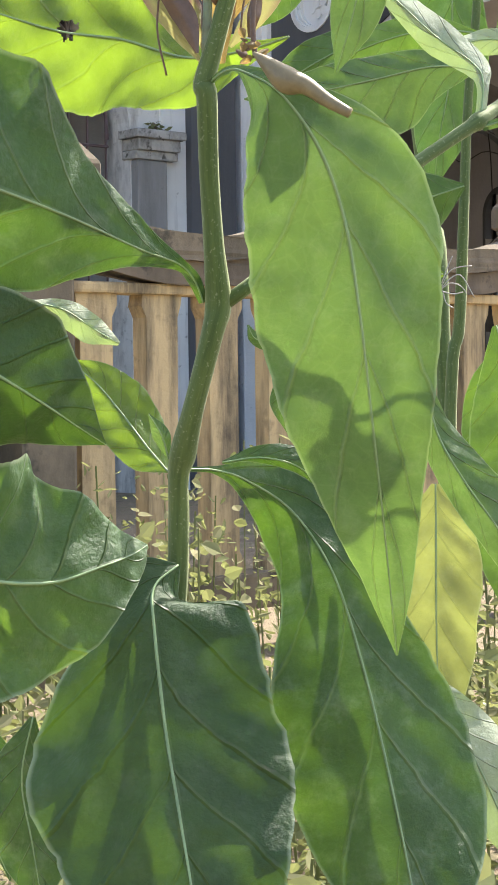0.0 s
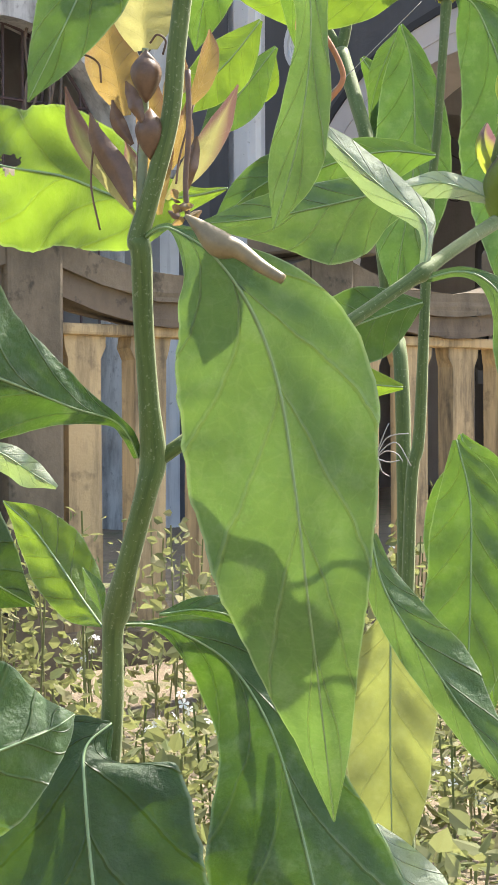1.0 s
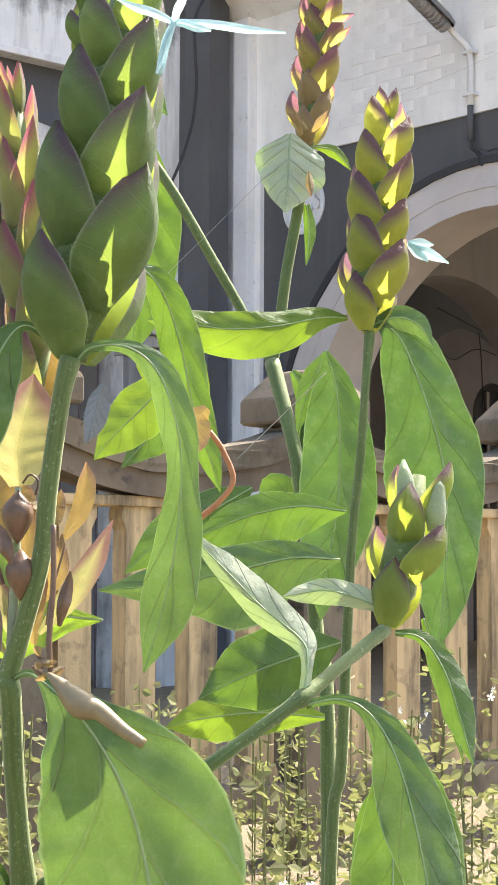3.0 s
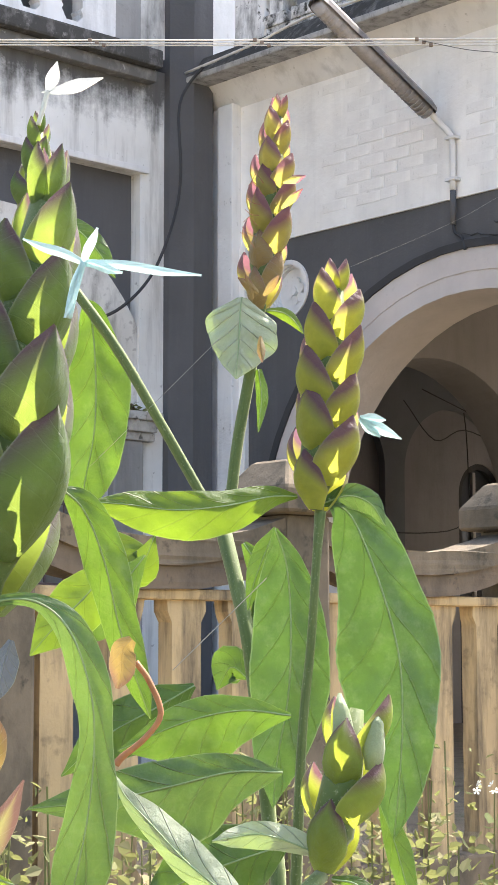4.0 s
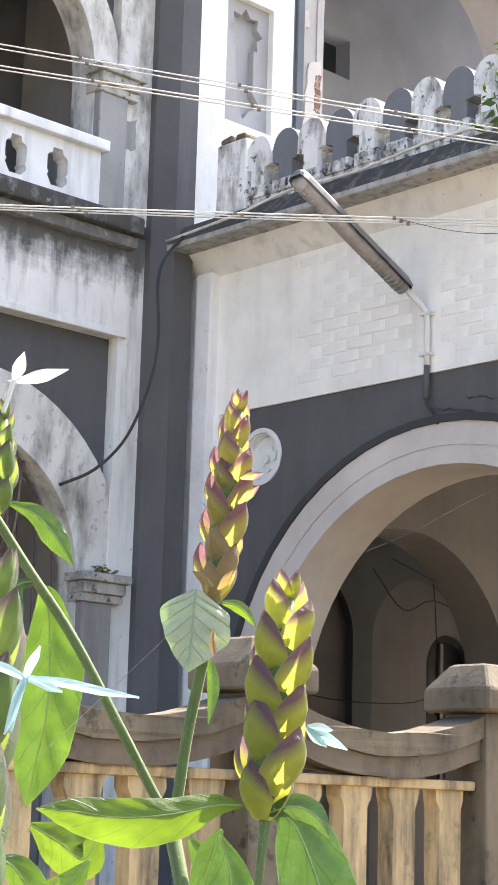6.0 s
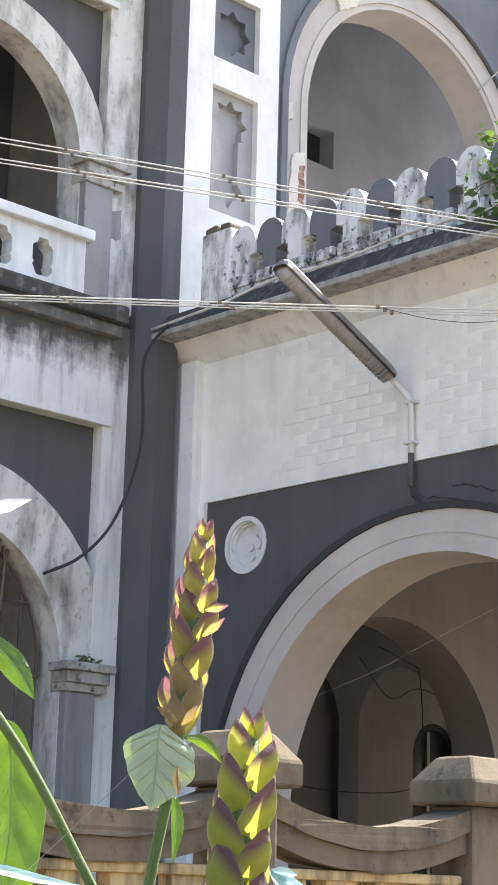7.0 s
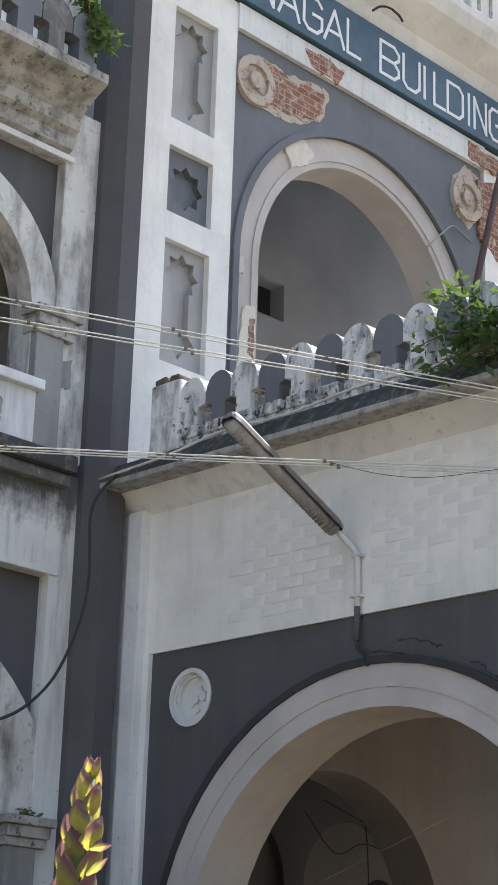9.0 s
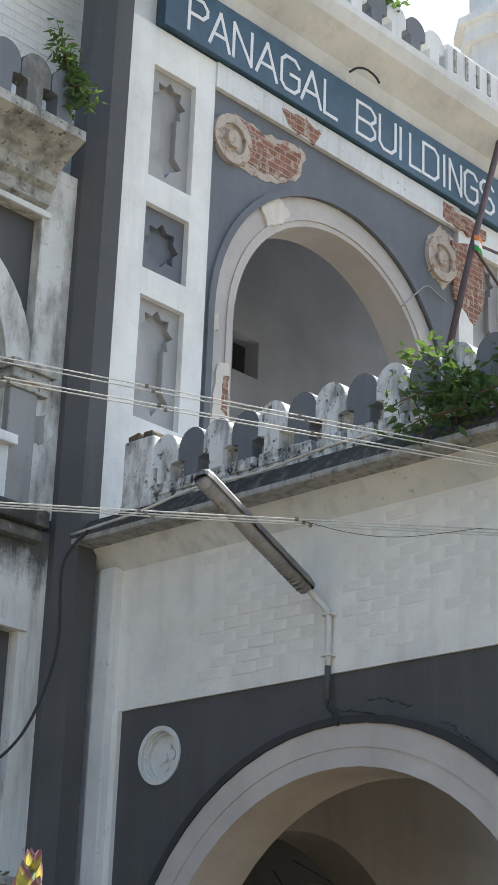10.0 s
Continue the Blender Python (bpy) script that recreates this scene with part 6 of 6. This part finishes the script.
leaf(back, [(0.0756, 0.55, 0.7417, 0.0013, 0.0013), (0.0794, 0.5475, 0.7248, 0.01, 0.01), (0.0796, 0.545, 0.7041, 0.0127, 0.012), (0.0788, 0.5425, 0.6804, 0.0124, 0.0114), (0.0779, 0.54, 0.6554, 0.0002, 0.0002)], LEAF, fold=0.12)
leaf(back, [(0.022, 0.5, 0.8548, 0.0006, 0.0006), (0.0141, 0.5, 0.845, 0.007, 0.007), (0.0064, 0.5, 0.8374, 0.0061, 0.0064), (-0.0004, 0.5, 0.8295, 0.0002, 0.0002)], LEAF_LIT, fold=0.15)
leaf(back, [(0.0562, 0.5, 0.6974, 0.0012, 0.0012), (0.0562, 0.5, 0.6816, 0.0119, 0.0116), (0.0561, 0.5, 0.6604, 0.0126, 0.0117), (0.0564, 0.5, 0.6407, 0.0081, 0.0081), (0.0568, 0.5, 0.6224, 0.0002, 0.0002)], LEAF_YELLOW, fold=0.1)
leaf(back, [(0.024, 0.5, 0.7388, 0.0005, 0.0005), (0.0147, 0.5, 0.7358, 0.0019, 0.0019), (0.0077, 0.5, 0.7375, 0.0019, 0.0019), (0.0054, 0.5, 0.7414, 0.0002, 0.0002)], LEAF, fold=0.3)
leaf(back, [(0.0146, 0.5, 0.7281, 0.0005, 0.0005), (0.0145, 0.5, 0.7204, 0.0034, 0.0037), (0.0159, 0.5, 0.7118, 0.0002, 0.0002)], LEAF, fold=0.2)
leaf(back, [(0.0819, 0.6, 0.7386, 0.0009, 0.0009), (0.0781, 0.6, 0.7239, 0.0084, 0.0084), (0.0762, 0.6, 0.7055, 0.0093, 0.0093), (0.0751, 0.6, 0.6834, 0.0002, 0.0002)], LEAF, fold=0.15, wave=0.04)
leaf(back, [(-0.0394, 0.42, 0.6481, 0.0007, 0.0007), (-0.0423, 0.42, 0.6334, 0.0081, 0.0081), (-0.0399, 0.42, 0.6174, 0.0096, 0.0096), (-0.0375, 0.42, 0.6014, 0.0001, 0.0001)], LEAF_SHADE, fold=0.15, wave=0.04)
leaf(back, [(-0.0576, 0.44, 0.6457, 0.0007, 0.0007), (-0.0537, 0.44, 0.6261, 0.0071, 0.0086), (-0.0499, 0.44, 0.6037, 0.0001, 0.0001)], LEAF_SHADE, fold=0.15, wave=0.04)
leaf(back, [(0.0473, 0.6, 0.8641, 0.0009, 0.0009), (0.0564, 0.6, 0.8494, 0.0074, 0.0093), (0.0581, 0.6, 0.8349, 0.0092, 0.0111), (0.0563, 0.6, 0.8168, 0.0002, 0.0002)], LEAF, fold=0.15, wave=0.04)
leaf(back, [(0.0515, 0.6, 0.8631, 0.0007, 0.0007), (0.0569, 0.6, 0.8447, 0.0073, 0.0091), (0.0588, 0.6, 0.8265, 0.0109, 0.0091), (0.0606, 0.6, 0.8083, 0.0002, 0.0002)], LEAF, fold=0.15, wave=0.04)
leaf(back, [(0.0895, 0.6, 0.7848, 0.0009, 0.0009), (0.0948, 0.6, 0.7686, 0.0036, 0.0044), (0.1019, 0.6, 0.7399, 0.0002, 0.0002)], LEAF, fold=0.15, wave=0.04)
leaf(back, [(0.0423, 0.5, 0.822, 0.0007, 0.0007), (0.0323, 0.5, 0.8162, 0.0059, 0.0073), (0.0194, 0.5, 0.809, 0.0059, 0.0074), (0.0081, 0.5, 0.7989, 0.0001, 0.0001)], LEAF, fold=0.15, wave=0.04)
leaf(back, [(0.068, 0.48, 0.8152, 0.0006, 0.0006), (0.0557, 0.48, 0.8164, 0.0035, 0.0084), (0.0419, 0.48, 0.8135, 0.0049, 0.0126), (0.0255, 0.48, 0.8065, 0.0001, 0.0001)], LEAF, fold=0.15, wave=0.04)
leaf(back, [(0.0472, 0.62, 0.8217, 0.0006, 0.0006), (0.0417, 0.62, 0.8252, 0.0073, 0.0055), (0.0372, 0.62, 0.818, 0.0002, 0.0002)], LEAF, fold=0.15, wave=0.04)
leaf(back, [(0.0229, 0.55, 0.8578, 0.0007, 0.0007), (0.0112, 0.55, 0.8431, 0.0068, 0.0076), (-0.0006, 0.55, 0.8299, 0.0002, 0.0002)], LEAF, fold=0.15, wave=0.04)
leaf(back, [(0.0794, 0.62, 0.7426, 0.0009, 0.0009), (0.0849, 0.62, 0.7239, 0.0113, 0.0132), (0.0886, 0.62, 0.6884, 0.0152, 0.0152), (0.0904, 0.62, 0.651, 0.0002, 0.0002)], LEAF, fold=0.15, wave=0.04)
stalk(front, [(0.0544, 0.327, 0.7424, 0.0001), (0.0557, 0.327, 0.7448, 0.0001), (0.0574, 0.327, 0.7456, 0.0001), (0.0597, 0.327, 0.7458, 0.0001)], HAIR, 'hair')
stalk(front, [(0.0544, 0.327, 0.7419, 0.0001), (0.0559, 0.327, 0.7428, 0.0001), (0.0577, 0.327, 0.7423, 0.0001), (0.0587, 0.327, 0.741, 0.0001)], HAIR, 'hair')
stalk(front, [(0.0544, 0.327, 0.7414, 0.0001), (0.0564, 0.327, 0.7409, 0.0001), (0.0581, 0.327, 0.7412, 0.0001)], HAIR, 'hair')
stalk(front, [(0.0544, 0.327, 0.7429, 0.0001), (0.0555, 0.327, 0.7458, 0.0001), (0.0563, 0.327, 0.7476, 0.0001)], HAIR, 'hair')
stalk(front, [(0.0545, 0.327, 0.7417, 0.0001), (0.0551, 0.327, 0.7394, 0.0001), (0.0564, 0.327, 0.7384, 0.0001)], HAIR, 'hair')
stalk(front, [(0.0544, 0.327, 0.7421, 0.0001), (0.0561, 0.327, 0.7438, 0.0001), (0.0579, 0.327, 0.744, 0.0001), (0.0601, 0.327, 0.7402, 0.0001)], HAIR, 'hair')
stalk(front, [(0.0049, 0.338, 0.8088, 0.0002), (0.0044, 0.338, 0.8123, 0.0002), (0.0013, 0.338, 0.8139, 0.0002), (-0.0023, 0.338, 0.8124, 0.0002), (-0.0028, 0.338, 0.8094, 0.0002)], SEED, 'tendril')
stalk(front, [(0.0044, 0.338, 0.8017, 0.0002), (0.0033, 0.338, 0.7957, 0.0002), (0.0031, 0.338, 0.7896, 0.0002), (0.0046, 0.338, 0.7824, 0.0002)], SEED, 'tendril')
stalk(front, [(0.0161, 0.338, 0.8136, 0.0002), (0.0166, 0.338, 0.8161, 0.0002), (0.0151, 0.338, 0.8172, 0.0002), (0.0138, 0.338, 0.8157, 0.0002)], SEED, 'tendril')
stalk(front, [(0.0216, 0.338, 0.8045, 0.0002), (0.0191, 0.338, 0.7955, 0.0002), (0.0184, 0.338, 0.7905, 0.0002)], SEED, 'tendril')
web = thing('spider_thread', 'fine pale thread strung between the flower spikes', 'thread', pose(0, 0, 0))
stalk(web, [(0.0795, 0.553, 0.9405, 0.00003), (0.1119, 0.553, 0.9544, 0.00003), (0.1379, 0.553, 0.9686, 0.00003), (0.2400, 0.553, 1.0220, 0.00003)], HAIR, 'thread')
stalk(web, [(-0.0016, 0.6, 0.8884, 0.00008), (0.024, 0.6, 0.9135, 0.00008), (0.0399, 0.6, 0.9294, 0.00008)], HAIR, 'thread')
stalk(web, [(0.0424, 0.45, 0.8265, 0.0001), (0.0526, 0.45, 0.8364, 0.0001), (0.064, 0.45, 0.8475, 0.0001)], HAIR, 'thread')

# ---- small shrubs rooted in the masonry ----


def tuft(name, label, centre, size, count, leaf_len, material, m, seedling):
    rnd = random.Random(seedling)
    ob = thing(name, label, "shrub", m, "wall shrubs")
    crown = bmesh.new()
    c = Vector(centre)
    for t in range(9):
        end = c + Vector((rnd.uniform(-1, 1) * size[0], rnd.uniform(-1, 1) * size[1], rnd.uniform(-0.6, 1) * size[2]))
        mid = c.lerp(end, 0.5) + Vector((0, 0, 0.15 * size[2]))
        pts = spline([c, mid, end], 5)
        part("twig", tube(bmesh.new(), pts, [0.008 * (1 - 0.7 * i / (len(pts) - 1)) for i in range(len(pts))], 5), SEED, ob, "thin brown twig")
        for k in range(count // 9):
            f = rnd.uniform(0.35, 1.0)
            p = pts[min(len(pts) - 1, int(f * (len(pts) - 1)))] + Vector([rnd.gauss(0, 0.16 * s) for s in size])
            d = Vector((rnd.uniform(-1, 1), rnd.uniform(-1, 1), rnd.uniform(-0.7, 0.5))).normalized()
            sd = d.orthogonal().normalized()
            sd.rotate(Matrix.Rotation(rnd.uniform(0, 6.28), 3, d))
            ln = leaf_len * rnd.uniform(0.6, 1.2)
            nrm = d.cross(sd)
            v = [crown.verts.new(q) for q in (p, p + d * ln * 0.4 + sd * ln * 0.22 + nrm * 0.05 * ln, p + d * ln, p + d * ln * 0.4 - sd * ln * 0.22 + nrm * 0.05 * ln, p + d * ln * 0.45)]
            crown.faces.new((v[0], v[1], v[4]))
            crown.faces.new((v[1], v[2], v[4]))
            crown.faces.new((v[2], v[3], v[4]))
            crown.faces.new((v[3], v[0], v[4]))
    part("crown", crown, material, ob, "small glossy leaves")


def weed_material(name, a, b, t):
    m, nt, n, l, p = nodes_of(name)
    geo = n.new("ShaderNodeNewGeometry")
    c = ramp(nt, geo.outputs["Random Per Island"], ((0.0, a), (1.0, b)))
    l.new(c, p.inputs["Base Color"])
    p.inputs["Roughness"].default_value = 0.85
    p.inputs["Specular IOR Level"].default_value = 0.2
    tr = n.new("ShaderNodeBsdfTranslucent")
    tr.inputs[0].default_value = (*t, 1)
    mx = n.new("ShaderNodeMixShader")
    mx.inputs[0].default_value = 0.4
    l.new(p.outputs[0], mx.inputs[1])
    l.new(tr.outputs[0], mx.inputs[2])
    l.new(mx.outputs[0], n["Material Output"].inputs[0])
    return m


FIG = weed_material("wall_shrub_leaf", (0.045, 0.085, 0.035), (0.11, 0.165, 0.07), (0.15, 0.24, 0.05))
WEED = weed_material("weed_leaf", (0.12, 0.15, 0.06), (0.28, 0.255, 0.14), (0.26, 0.28, 0.10))
tuft("wall_shrub", "small green shrub growing over the porch parapet", (-0.26, -3.62, 5.18), (0.20, 0.52, 0.40), 400, 0.085, FIG, SITE, 3)
tuft("wall_shrub", "small green shrub hanging over the porch slab", (-0.40, -3.70, 5.02), (0.12, 0.50, 0.24), 260, 0.095, FIG, SITE, 8)
tuft("wall_shrub", "small green shrub growing over the porch parapet", (-0.15, -4.1, 5.45), (0.2, 0.35, 0.30), 220, 0.10, FIG, SITE, 4)
tuft("wall_shrub", "small leafy shrub rooted on the wing parapet", (-0.86, -0.36, 8.40), (0.26, 0.18, 0.42), 430, 0.10, FIG, SITE, 5)
tuft("wall_shrub", "tiny shrub on the top parapet of the bay", (3.15, -0.3, 11.2), (0.18, 0.12, 0.2), 110, 0.09, FIG, SITE, 6)

tuft("grass_tuft", "small grass tuft growing on a pier capital", (-0.73, -0.06, 2.46), (0.13, 0.05, 0.09), 130, 0.05, WEED, SITE, 9)

# ---- weeds between the shrubs and the fence ----
rnd = random.Random(11)
bm_leaf, bm_flower = bmesh.new(), bmesh.new()
for i in range(560):
    y = rnd.uniform(1.6, 4.95)
    x = rnd.uniform(-0.30, 0.30) * (y + 0.4) - 0.02 * y
    near = (x - F_X) * -math.sin(radians(TURN_F)) + (y - F_Y) * math.cos(radians(TURN_F))
    if near > -0.12:
        continue
    h = rnd.uniform(0.10, 0.26) + (rnd.uniform(0.0, 0.42) if near > -1.1 else 0.0)
    broad = rnd.random() < 0.45
    for k in range(rnd.randint(26, 44)):
        f = rnd.random() ** 0.7
        p = Vector((x + rnd.gauss(0, 0.055), y + rnd.gauss(0, 0.055), h * f))
        d = Vector((rnd.uniform(-1, 1), rnd.uniform(-1, 1), rnd.uniform(-0.4, 0.7))).normalized()
        sd = d.orthogonal().normalized()
        sd.rotate(Matrix.Rotation(rnd.uniform(0, 6.28), 3, d))
        ln = rnd.uniform(0.022, 0.045) if broad else rnd.uniform(0.016, 0.038)
        wd = ln * (0.33 if broad else 0.16)
        nrm = d.cross(sd) * ln * 0.08
        v = [bm_leaf.verts.new(q) for q in (p, p + d * ln * 0.30 + sd * wd + nrm, p + d * ln * 0.65 + sd * wd * 0.8 + nrm, p + d * ln, p + d * ln * 0.65 - sd * wd * 0.8 + nrm, p + d * ln * 0.30 - sd * wd + nrm)]
        bm_leaf.faces.new((v[0], v[1], v[2], v[3]))
        bm_leaf.faces.new((v[0], v[3], v[4], v[5]))
    tube(bm_leaf, [(x, y, -0.03), (x + rnd.uniform(-0.03, 0.03), y, h)], 0.0025, 4)
    if y > 3.0 and rnd.random() < 0.10:
        for k in range(8):
            c = Vector((x + rnd.gauss(0, 0.03), y + rnd.gauss(0, 0.03), h + rnd.uniform(-0.04, 0.04)))
            tilt = Matrix.Rotation(rnd.uniform(-1.2, 1.2), 3, 'X') @ Matrix.Rotation(rnd.uniform(-1.2, 1.2), 3, 'Z')
            for a in range(5):
                ang = 2 * math.pi * a / 5 + k
                q = tilt @ Vector((math.cos(ang), -0.3, math.sin(ang))) * 0.008
                w = tilt @ Vector((-math.sin(ang), 0, math.cos(ang))) * 0.0035
                bm_flower.faces.new([bm_flower.verts.new(c + z) for z in (q * 0.0, q - w, q * 1.3, q + w)])
weeds = thing("weeds", "low patchy weeds with tiny white flowers before the fence", "weeds", pose(0, 0, 0), "", "stuff")
part("foliage", bm_leaf, WEED, weeds)
part("blossom", bm_flower, PETAL_WHITE, weeds, "tiny white blossoms")
